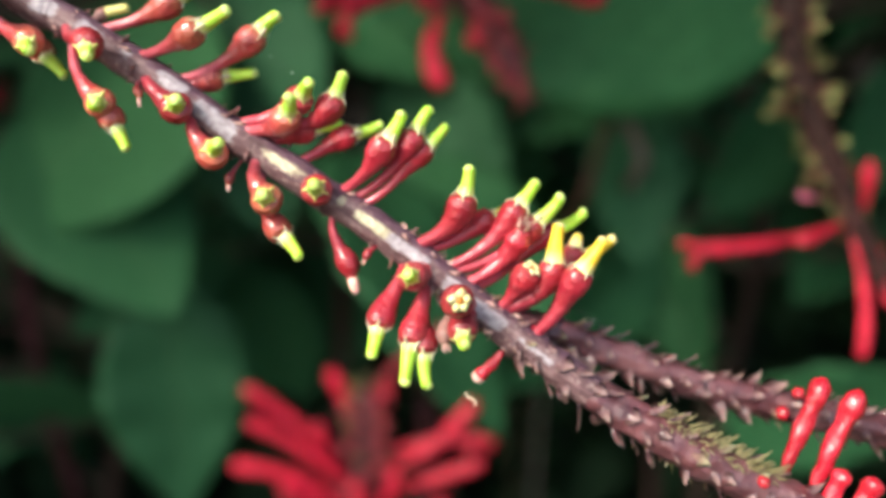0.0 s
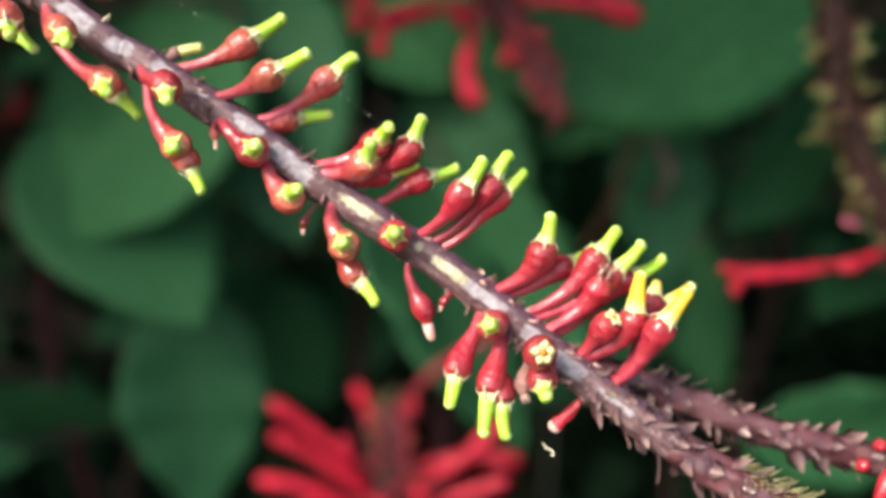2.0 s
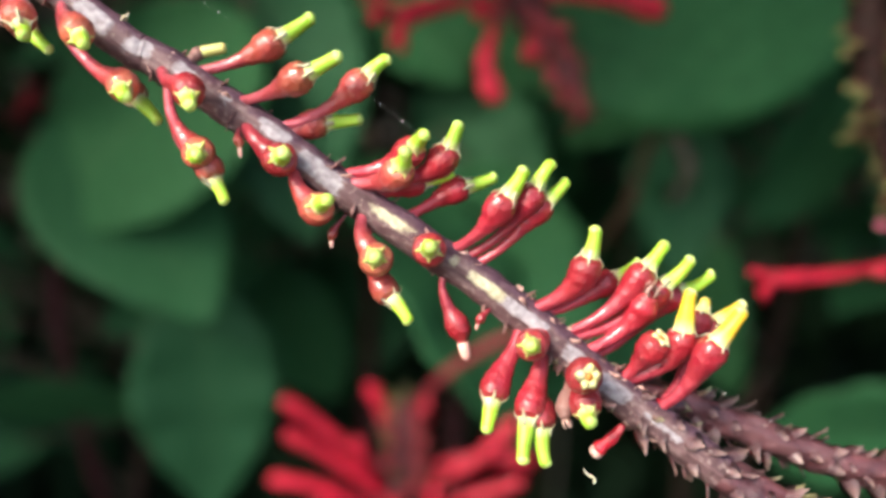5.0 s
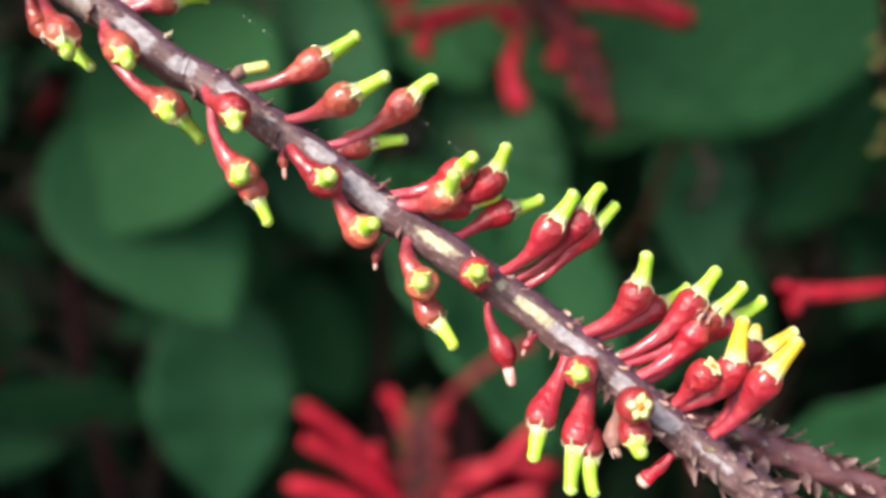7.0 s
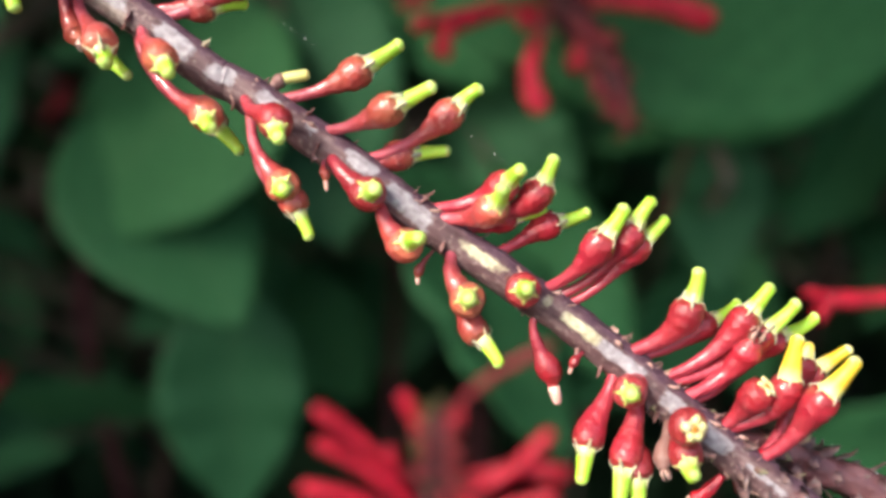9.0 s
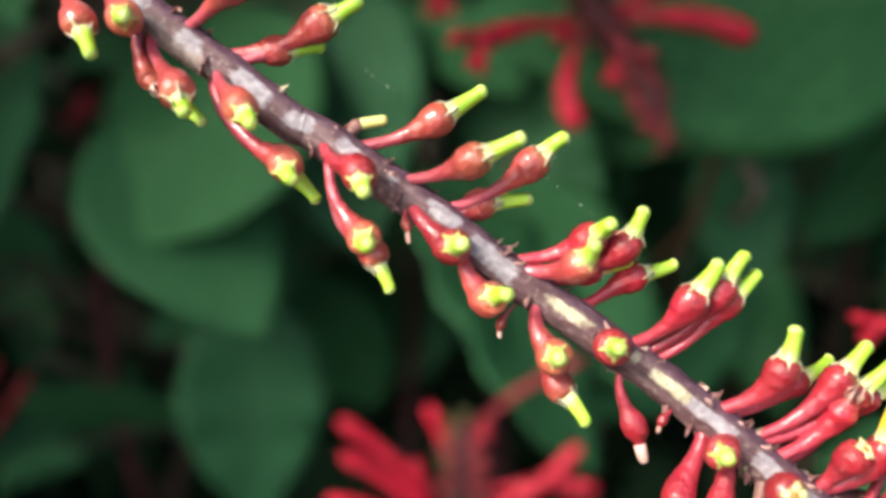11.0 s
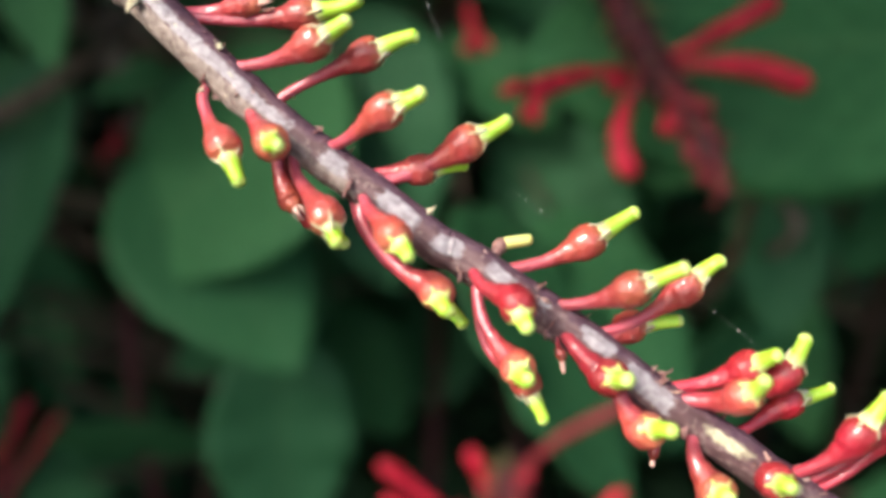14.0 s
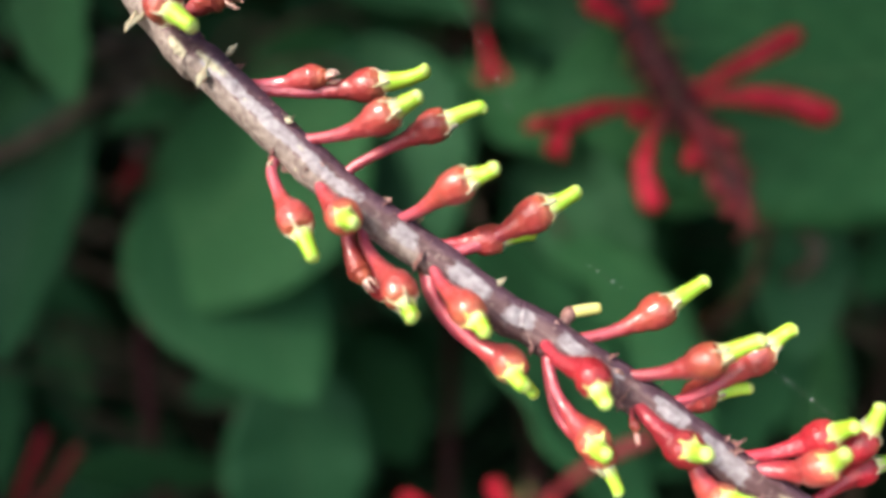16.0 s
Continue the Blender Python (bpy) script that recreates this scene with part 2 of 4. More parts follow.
SHADE_LEAF = flesh("shaded_leaf", (0.014, 0.020, 0.011), (0.022, 0.062, 0.028), (0.03, 0.05, 0.025), 0.9, gloss=0.05, scatter=0.0, grain=60.0)
SOIL, n_, l_, b_ = material("leaf_litter_soil", 0.95)
tw = noisy(n_, l_, 14.0, 8.0)
tone_ = ramp(n_, [(0.35, (0.006, 0.005, 0.003)), (0.55, (0.016, 0.012, 0.008)), (0.75, (0.035, 0.026, 0.017))])
l_.new(tw.outputs[0], tone_.inputs[0])
l_.new(tone_.outputs[0], b_.inputs["Base Color"])
b_.inputs["Specular IOR Level"].default_value = 0.05
bumped(n_, l_, b_, tw.outputs[0], 0.9, 0.03)
BEAD = flesh("white_dust", (0.6, 0.6, 0.56), (0.75, 0.75, 0.72), (0.8, 0.8, 0.8), 0.7)
SILK, n_, l_, b_ = material("spider_silk", 0.3)
b_.inputs["Base Color"].default_value = (0.75, 0.76, 0.74, 1)
b_.inputs["Alpha"].default_value = 0.12


# ---- building helpers ----
def thing(name, place, label, category, group=""):
    ob = new(name)
    ob.empty_display_size = 0.01
    ob.location = place
    return tagged(ob, label, category, group)


def base_of(ob):
    while ob.parent:
        ob = ob.parent
    return ob.location.copy()


def part(name, bm, mat, parent, label=""):
    """Links a bmesh, built in the world's metres, as one mesh under a thing or a part."""
    bm.transform(Matrix.Translation(-base_of(parent)))
    me = bpy.data.meshes.new(name)
    bm.normal_update()
    bm.to_mesh(me)
    bm.free()
    me.polygons.foreach_set("use_smooth", [True] * len(me.polygons))
    me.materials.append(mat)
    ob = new(name, me)
    ob.parent = parent
    return tagged(ob, label)


def piece(name, me, m, parent, label=""):
    """An object of its own on a mesh that alike pieces share, at the world pose m."""
    ob = new(name, me)
    ob.parent = parent
    ob.matrix_local = Matrix.Translation(-base_of(parent)) @ m
    return tagged(ob, label)


def spline(points, steps):
    """Catmull-Rom through the points: a list of places, steps for each span."""
    p = [Vector(v) for v in points]
    p = [p[0] * 2 - p[1], *p, p[-1] * 2 - p[-2]]
    out = []
    for a, b, c, d in zip(p, p[1:], p[2:], p[3:]):
        for k in range(steps):
            t = k / steps
            out.append(0.5 * (2 * b + (c - a) * t + (2 * a - 5 * b + 4 * c - d) * t * t + (3 * b - a - 3 * c + d) * t**3))
    return out + [p[-2]]


def sweep(path, radii, around=16, lumps=0.0, seed=0.0, close=True, fold=1.2, pitch=260.0):
    """A tube along a path, with a radius at each place; UV: round it, and metres along it."""
    bm = bmesh.new()
    uv = bm.loops.layers.uv.new("UVMap")
    rings, where, side, run = [], {}, None, 0.0
    for i, p in enumerate(path):
        tan = (path[min(i + 1, len(path) - 1)] - path[max(i - 1, 0)]).normalized()
        if side is None:
            side = tan.cross(Vector((0.1, 0.2, 1.0))).normalized()
        side = (side - tan * side.dot(tan)).normalized()
        other = tan.cross(side)
        if i:
            run += (p - path[i - 1]).length
        ring = []
        for k in range(around):
            a = 2 * math.pi * k / around
            d = side * math.cos(a) + other * math.sin(a)
            r = radii[i]
            if lumps:
                r *= 1 + lumps * noise.noise(Vector((math.cos(a) * fold, math.sin(a) * fold, run * pitch + seed)))
            v = bm.verts.new(p + d * r)
            where[v] = (k / around, run)
            ring.append(v)
        rings.append(ring)
    for a, b in zip(rings, rings[1:]):
        for k in range(around):
            q = (k + 1) % around
            f = bm.faces.new((a[k], a[q], b[q], b[k]))
            for loop in f.loops:
                u, w = where[loop.vert]
                loop[uv].uv = (1.0 if q == 0 and u == 0 and loop.vert in (a[q], b[q]) else u, w)
    if close:
        bm.faces.new(rings[0][::-1])
        bm.faces.new(rings[-1])
    return bm


def profile(stops, x):
    for (a, ra), (b, rb) in zip(stops, stops[1:]):
        if x <= b:
            t = max(0.0, min(1.0, (x - a) / (b - a)))
            t = t * t * (3 - 2 * t)
            return ra + (rb - ra) * t
    return stops[-1][1]


def bezier(a, b, c, d, n):
    return [a * (1 - t) ** 3 + b * 3 * t * (1 - t) ** 2 + c * 3 * t * t * (1 - t) + d * t**3 for t in (i / n for i in range(n + 1))]


def frame_of(way, origin):
    return Matrix.Translation(origin) @ way.to_track_quat("Z", "Y").to_matrix().to_4x4()


def blades(count, r, stops, wide, thick, spin=0.0, uneven=0.12, seed=0):
    """A ring of pointed lobes round z: each runs through stops of (radius, height) in units of r."""
    rnd = random.Random(seed)
    bm = bmesh.new()
    for k in range(count):
        a0 = spin + 2 * math.pi * (k + rnd.uniform(-uneven, uneven)) / count
        long = 1 + rnd.uniform(-0.18, 0.18)
        rows = []
        for j, (rho, z) in enumerate(stops):
            t = j / (len(stops) - 1)
            w = wide * (1 - t) ** 0.75 * (0.75 + 0.5 * min(1, t * 3)) + 0.015
            rad = Vector((math.cos(a0), math.sin(a0), 0))
            tang = Vector((-rad.y, rad.x, 0))
            rho2 = stops[0][0] + (rho - stops[0][0]) * long
            c = rad * rho2 * r + Vector((0, 0, z * r))
            lift = Vector((0, 0, thick * r)) + rad * thick * r * 0.6
            rows.append([bm.verts.new(c - tang * w * r), bm.verts.new(c + lift), bm.verts.new(c + tang * w * r), bm.verts.new(c - lift * 0.5)])
        for p, q in zip(rows, rows[1:]):
            for i in range(4):
                bm.faces.new((p[i], p[(i + 1) % 4], q[(i + 1) % 4], q[i]))
        bm.faces.new(rows[0][::-1])
        bm.faces.new(rows[-1])
    bmesh.ops.recalc_face_normals(bm, faces=bm.faces[:])
    return bm


def bract_mesh(name, mat, slim=1.0, rough=0.0, curl=0.30, blunt=3):
    """A pointed keeled scale, 1 long along z, curving outward along x."""
    bm = bmesh.new()
    rows = []
    for i in range(7):
        t = i / 6
        w = 0.34 * slim * math.sin(math.pi * min(1, 0.22 + 0.78 * t)) ** 0.8 * (1 - t**blunt) + 0.012
        x, z = 0.05 + curl * t * t, t
        rows.append([bm.verts.new((x - 0.10 * (1 - t), -w, z)), bm.verts.new((x + 0.05 * (1 - t), 0, z)), bm.verts.new((x - 0.10 * (1 - t), w, z)), bm.verts.new((x - 0.10, 0, z * 0.97))])
    for p, q in zip(rows, rows[1:]):
        for i in range(4):
            bm.faces.new((p[i], p[(i + 1) % 4], q[(i + 1) % 4], q[i]))
    bm.faces.new(rows[0][::-1])
    bm.faces.new(rows[-1])
    for v in bm.verts:
        v.co += noise.noise_vector(v.co * 3.1 + Vector((slim * 40, curl * 70, 0))) * rough
    bmesh.ops.recalc_face_normals(bm, faces=bm.faces[:])
    me = bpy.data.meshes.new(name)
    bm.to_mesh(me)
    bm.free()
    me.polygons.foreach_set("use_smooth", [True] * len(me.polygons))
    me.materials.append(mat)
    return me


BRACT_BROWN_MESH = bract_mesh("bract_brown", BRACT, 1.0, 0.10)
BRACT_SLIM_MESH = bract_mesh("bract_slim", BRACT, 0.7, 0.12, 0.4)
BRACT_BLUNT_MESH = bract_mesh("bract_blunt", BRACT, 1.5, 0.14, 0.2)
BRACT_CRIMSON_MESH = bract_mesh("bract_crimson", flesh("crimson_bract", (0.18, 0.018, 0.026), (0.34, 0.036, 0.050), (0.42, 0.12, 0.12), 0.5), 1.0, 0.1)
BRACT_DIM_MESH = bract_mesh("bract_dim", BRACT_DIM)
BRACT_GREEN_MESH = bract_mesh("bract_green", BRACT_GREEN)
BRACT_THIN_MESH = bract_mesh("bract_thin", flesh("lime_brown_bract", (0.22, 0.20, 0.090), (0.40, 0.36, 0.18), (0.56, 0.50, 0.32), 0.5), 0.17, 0.06, 0.15)
FLAKE_MESH = bract_mesh("bark_flake", BARK_FLAKE, 0.5, 0.16)
TUFT_MESH = bract_mesh("tuft", PINK, 2.4, 0.2, 0.1)
BRACT_PINK_MESH = bract_mesh("bract_pink", flesh("pinkish_bract", (0.30, 0.13, 0.125), (0.48, 0.26, 0.24), (0.66, 0.48, 0.44), 0.45), 1.7, 0.2)


def bracts_along(parent, path, radii, step, first, last, count, long, meshes, seed, lean=0.35, fan=None, flank=False):
    """Pairs of scales at even nodes along a stem, standing out from it towards its tip."""
    rnd = random.Random(seed)
    run, due = 0.0, first
    side = None
    for i in range(1, len(path)):
        run += (path[i] - path[i - 1]).length
        tan = (path[i] - path[i - 1]).normalized()
        if run < due or run > last:
            continue
        due = run + step * rnd.uniform(0.8, 1.2)
        side = tan.cross(Vector((0.1, 0.2, 1.0))).normalized()
        other = tan.cross(side)
        turn = rnd.uniform(0, 6.28)
        for k in range(count):
            a = turn + 2 * math.pi * k / count + rnd.uniform(-0.3, 0.3)
            if flank:
                across = tan.cross(view).normalized()
                a = math.atan2(across.dot(other), across.dot(side)) + (math.pi if k % 2 else 0.0) + rnd.uniform(-0.9, 1.25)
            if fan is not None:
                a = fan + rnd.uniform(-0.55, 0.55)
            d = side * math.cos(a) + other * math.sin(a)
            up = (tan + d * lean * rnd.uniform(0.5, 1.6)).normalized()
            x = (d - up * d.dot(up)).normalized()
            x = Matrix.Rotation(rnd.uniform(-1.2, 1.2) if flank else 0.0, 3, up) @ x
            size = long * rnd.uniform(0.65, 1.25)
            slip = 0.0
            if flank:
                if rnd.random() < 0.22:
                    continue
                size, slip = long * rnd.uniform(0.4, 1.0) * rnd.uniform(0.8, 1.7), step * rnd.uniform(-0.5, 0.5)
            m = Matrix((x, up.cross(x), up)).transposed().to_4x4()
            m = Matrix.Translation(path[i] + tan * slip + d * radii[i] * 0.82) @ m @ Matrix.Diagonal((size, size, size, 1))
            piece("bract", rnd.choice(meshes), m, parent)


# ---- the ground ----
bm = bmesh.new()
SPAN = 60.0
grid = [-SPAN, -20, -8, *[x * 0.25 for x in range(-16, 17)], 8, 20, SPAN]
verts = [[bm.verts.new((x, y, 0.035 * noise.noise(Vector((x * 2.1, y * 2.1, 0))) if abs(x) < 5 and abs(y) < 5 else 0.0)) for x in grid] for y in grid]
for a, b in zip(verts, verts[1:]):
    for i in range(len(grid) - 1):
        bm.faces.new((a[i], a[i + 1], b[i + 1], b[i]))
me = bpy.data.meshes.new("ground")
bm.to_mesh(me)
bm.free()
me.materials.append(SOIL)
tagged(new("ground", me), "dark brown soil with leaf litter under shrubs", "ground", kind="structure")

# ---- the near flower spike ----
AXIS = [
    (-1.322, 1.575, 0.946),
    (-1.222, 1.560, 0.824),
    (-1.189, 1.555, 0.800),
    (-1.066, 1.542, 0.689),
    (-0.953, 1.540, 0.594),
    (-0.811, 1.538, 0.496),
    (-0.716, 1.538, 0.426),
    (-0.674, 1.540, 0.407),
    (-0.501, 1.540, 0.296),
    (-0.401, 1.543, 0.223),
    (-0.226, 1.550, 0.108),
    (-0.154, 1.553, 0.061),
    (-0.059, 1.550, -0.006),
    (0.003, 1.547, -0.056),
    (0.097, 1.545, -0.131),
    (0.168, 1.540, -0.183),
    (0.237, 1.532, -0.235),
    (0.306, 1.525, -0.281),
    (0.393, 1.515, -0.332),
    (0.489, 1.505, -0.386),
    (0.576, 1.500, -0.430),
    (0.680, 1.490, -0.478),
    (0.800, 1.478, -0.535),
    (0.950, 1.460, -0.600),
]
TWIN = [
    (0.124, 1.560, -0.122),
    (0.200, 1.600, -0.149),
    (0.273, 1.625, -0.180),
    (0.360, 1.635, -0.213),
    (0.447, 1.640, -0.246),
    (0.556, 1.645, -0.277),
    (0.664, 1.645, -0.303),
    (0.770, 1.640, -0.328),
    (0.840, 1.635, -0.347),
    (0.980, 1.620, -0.390),
    (1.120, 1.600, -0.440),
]
root = at((-2.1, 1.9, 0))
root.z = 0.0
spike = thing("flower_spike", root, "purple-brown drooping flower spike with red fruits and lime styles", "flower spike")
lead = [Vector((root.x, root.y, -0.02)), Vector((root.x, root.y, 0.45)), at((-2.08, 1.8, -1.5)), at((-2.0, 1.68, 0.5)), at((-1.83, 1.62, 1.22)), at((-1.56, 1.59, 1.26))]
along = spline(lead + [at(p) for p in AXIS], 10)
FIRST = len(lead) * 10


def on_axis(s):
    return spline_at[int(round(s * 10))]


spline_at = along[FIRST:]


def thickness(i, total):
    s = (i - FIRST) / 10
    if s < 0:
        return METRES * (0.032 + 0.012 * min(1.0, -s / 6))
    return METRES * profile([(0, 0.034), (3, 0.0315), (6, 0.0300), (13, 0.0305), (16, 0.0310), (19, 0.0350), (22, 0.039), (24, 0.012)], s)


radii = [thickness(i, len(along)) for i in range(len(along))]
fine_path, fine_r = [], []
for i in range(FIRST - 10, len(along) - 1):
    for k in range(4):
        t = k / 4
        fine_path.append(along[i].lerp(along[i + 1], t))
        s = (i + t - FIRST) / 10
        node = 1 + 0.05 * math.exp(-(((s * 1.9) % 1.0 - 0.5) / 0.18) ** 2)
        fine_r.append((radii[i] * (1 - t) + radii[i + 1] * t) * node)
part("stem", sweep(along[: FIRST - 9], radii[: FIRST - 9], 14, 0.05), STEM, spike)
cut = next(i for i in range(len(fine_path)) if (i / 4 - 10) / 10 > 16.4)
part("end_branch", sweep(fine_path[cut - 2 :], fine_r[cut - 2 :], 28, 0.26, 5.0, fold=2.0, pitch=330.0), MAROON_STEM, spike, "maroon-brown scaly old branch")
fine_path, fine_r = fine_path[:cut], fine_r[:cut]
bm = sweep(fine_path, fine_r, 28, 0.09, 3.0)
scar, bloom_sheen, upper_purple, crust = (bm.verts.layers.float.new(k) for k in ("scar", "bloom_sheen", "upper_purple", "crust"))
# long cream scars of the bark: from, to, height round the stem towards the viewer, half width
SCARS = ((9.33, 9.9, 0.02, 0.42), (10.35, 10.75, 0.10, 0.45), (10.85, 11.7, -0.05, 0.42), (1.6, 2.4, 0.2, 0.30), (0.7, 1.4, -0.2, 0.3), (3.1, 3.4, 0.2, 0.2))
BLOOM_SHEENS = ((1.9, 4.15, 0.1, 0.40), (4.3, 4.78, 0.1, 0.50), (4.92, 5.68, 0.05, 0.56), (5.80, 6.98, 0.08, 0.56), (7.14, 7.50, 0.15, 0.46), (7.56, 7.76, 0.1, 0.44), (7.92, 8.45, 0.2, 0.50), (8.55, 9.27, 0.0, 0.62), (11.5, 12.6, -0.1, 0.48), (12.9, 14.2, -0.1, 0.54), (14.4, 15.5, -0.1, 0.26))
count = 28
UPPER = -1.0
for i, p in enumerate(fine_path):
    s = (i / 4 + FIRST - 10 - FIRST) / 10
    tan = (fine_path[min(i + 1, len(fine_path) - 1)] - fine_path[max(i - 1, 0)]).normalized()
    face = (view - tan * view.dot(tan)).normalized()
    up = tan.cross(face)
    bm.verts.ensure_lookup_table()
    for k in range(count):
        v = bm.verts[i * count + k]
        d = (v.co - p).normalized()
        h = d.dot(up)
        v[upper_purple] = max(0.0, min(1.0, (UPPER * h - 0.05) * 1.3))
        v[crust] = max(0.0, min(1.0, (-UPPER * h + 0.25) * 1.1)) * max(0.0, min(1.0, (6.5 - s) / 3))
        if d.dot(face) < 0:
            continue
        for layer, marks in ((scar, SCARS), (bloom_sheen, BLOOM_SHEENS)):
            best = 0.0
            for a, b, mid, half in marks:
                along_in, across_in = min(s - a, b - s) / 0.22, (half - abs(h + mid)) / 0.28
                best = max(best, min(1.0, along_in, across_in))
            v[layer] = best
part("rachis", bm, STEM, spike, "purple-brown stem with cream scars, grey patches and painted-in sheen")

twin = spline([at(p) for p in TWIN], 14)
twin_r = [METRES * profile([(0, 0.018), (0.12, 0.027), (0.3, 0.028), (0.8, 0.029), (1, 0.014)], i / (len(twin) - 1)) for i in range(len(twin))]
long_twin = spline(twin[::3] + [twin[-1]], 12)
long_r = [METRES * profile([(0, 0.018), (0.12, 0.027), (0.3, 0.028), (0.8, 0.029), (1, 0.014)], i / (len(long_twin) - 1)) for i in range(len(long_twin))]
part("side_branch", sweep(long_twin, long_r, 28, 0.26, 9.0, fold=2.0, pitch=330.0), MAROON_STEM, spike)


def fruit(s, mouth, tip, r, kind="", via=()):
    """A fruit on its stalk: red swollen calyx tube, star of pale teeth and the style left in it."""
    rnd = random.Random(int(1000 * (s + mouth[0] + tip[2])))
    a, m, t = on_axis(s), at(mouth), at(tip)
    t += (t - m).normalized() * (0.006 if (t - m).normalized().dot(view) < 0.4 else 0.0) * METRES
    if kind == "old":
        t = m.lerp(t, 0.9)
    if kind == "drop":
        t = m.lerp(t, 0.62)
    r *= METRES * 0.81
    way = (t - m).normalized()
    tan = (on_axis(min(s + 0.3, len(AXIS) - 1)) - on_axis(max(s - 0.3, 0))).normalized()
    span = (m - a).length
    out = ((m - a).normalized() * 0.75 + tan * 0.35).normalized()
    path = bezier(a, a + out * span * 0.42, m - way * max(span * 0.38, r * 2.0), m, 26)
    if via:
        path = spline([a, *[at(v) for v in via], m - way * 1.25 * r, m], 8)
    n = len(path) - 1
    left = [0.0] * (n + 1)
    for i in range(n - 1, -1, -1):
        left[i] = left[i + 1] + (path[i + 1] - path[i]).length
    stalk = 0.0100 * METRES
    near = span < 0.135 * METRES
    r *= 1.12 if near and kind in ("", "open") else 1.07
    if kind == "drop":
        stops = [(0, 0.42 * r), (1.0 * r, 0.95 * r), (1.6 * r, r), (3.2 * r, 0.5 * r), (5 * r, 0.3 * r)]
        stalk = 0.3 * r
    elif kind == "stub":
        stops = [(0, 0.7 * r), (1.0 * r, r), (2 * r, 0.8 * r), (3 * r, 0.6 * r)]
    elif kind == "dry":
        stops = [(0, 0.34 * r), (0.3 * r, 0.6 * r), (1.0 * r, 0.9 * r), (1.9 * r, 0.72 * r), (3.0 * r, 0.46 * r), (4.6 * r, stalk)]
    else:
        stops = [(0, 0.46 * r), (0.07 * r, 0.64 * r), (0.32 * r, 0.90 * r), (0.78 * r, r), (1.3 * r, 0.94 * r), (2.05 * r, 0.64 * r), (2.8 * r, 0.45 * r), (3.8 * r, 0.35 * r), (5.4 * r, 0.31 * r), (8.5 * r, 0.29 * r)]
    if s > 11 and kind in ("", "old"):
        stops[5:] = [(2.05 * r, 0.74 * r), (2.8 * r, 0.57 * r), (3.8 * r, 0.44 * r), (5.4 * r, 0.34 * r), (8.5 * r, 0.29 * r)]
    # finer rings near the mouth
    dense, rad = [], []
    total = left[0]
    q = 40
    for i in range(q + 1):
        want = total * (1 - (i / q)) ** 1.6
        j = next((k for k in range(n) if left[k + 1] <= want), n - 1)
        f = (left[j] - want) / max(1e-9, left[j] - left[j + 1])
        dense.append(path[j].lerp(path[j + 1], f))
        rad.append(profile(stops, want))
    warm = mouth[0] < -0.25 and rnd.random() < 0.75
    flesh_of = sweep(dense, rad, 20, 0.07, rnd.uniform(0, 99))
    ripe = flesh_of.verts.layers.float.new("ripe")
    for k, v in enumerate(flesh_of.verts):
        v[ripe] = min(1.0, total * (1 - (k // 20) / q) ** 1.6 / (4.5 * r))
    body = part("fruit", flesh_of, DRY if kind == "stub" or kind == "dry" and r < 0.0215 * METRES else (RED_WARM if warm else RED), spike)
    at_mouth = frame_of(way, m)
    spin = rnd.uniform(0, 6.28)
    if kind in ("", "old"):
        length = (t - m).length
        bend = Vector((rnd.uniform(-1, 1), rnd.uniform(-1, 1), rnd.uniform(-1, 1))) * length * 0.07
        k = 22
        line, thick = [], []
        for i in range(k + 1):
            f = i / k
            line.append((m - way * 0.3 * r).lerp(t, f) + bend * f * (1 - f) * 4)
            end = min(1.0, (1 - f) * (length + 0.3 * r) / (0.36 * r))
            thick.append(r * (0.40 + (0.30 if kind == "old" else 0.22) * max(0.0, 1 - f * 1.35) ** 1.4) * max(0.0, 1 - (1 - end) ** 2) ** 0.5 + 0.008 * r)
        style = part("style", sweep(line, thick, 14, 0.06, rnd.uniform(0, 99)), AMBER if kind == "old" else LIME, body)
        dome = [(0.40, 0.37), (0.34, 0.402), (0.24, 0.385), (0.14, 0.335), (0.06, 0.26), (0.0, 0.15), (-0.03, 0.03)]
        cap = sweep([t - way * (h - 0.02) * r for h, w in dome], [w * r * 1.015 for h, w in dome], 14, 0.04)
        part("style_tip", cap, rnd.choice((ORANGE, AMBER)) if kind == "old" else TIP, body)
        worn = way.dot(view) > 0.55
        line = [(0.43, 0.34), (0.48, 0.12), (0.56, -0.02), (0.68, -0.12), (0.82, -0.28)] if worn else [(0.50, 0.46), (0.53, 0.18), (0.58, 0.04), (0.70, -0.06), (0.85, -0.22), (0.95, -0.46)]
        star = blades(5, r, line, 0.18 if worn else 0.15, 0.035, spin, seed=rnd.randint(0, 999))
        star.transform(at_mouth)
        part("calyx", star, CREAM if worn else WHITE_TOOTH, body)
    elif kind == "open":
        star = blades(5, r, [(0.10, -0.02), (0.30, 0.14), (0.50, 0.17), (0.66, 0.12), (0.78, 0.02)], 0.46, 0.07, spin, seed=4)
        star.transform(at_mouth)
        part("calyx", star, STAR, body, "open cream star")
        dot = sweep([m - way * 0.2 * r, m + way * 0.05 * r, m + way * 0.16 * r, m + way * 0.2 * r], [0.26 * r, 0.25 * r, 0.18 * r, 0.02 * r], 10)
        part("style", dot, ORANGE, body)
    elif kind == "dry":
        star = blades(5, r, [(0.30, -0.1), (0.42, 0.15), (0.44, 0.5), (0.30, 0.85)], 0.26, 0.05, spin, seed=rnd.randint(0, 999))
        star.transform(at_mouth)
        part("calyx", star, PINK, body, "shrivelled pale teeth")
    elif kind == "drop":
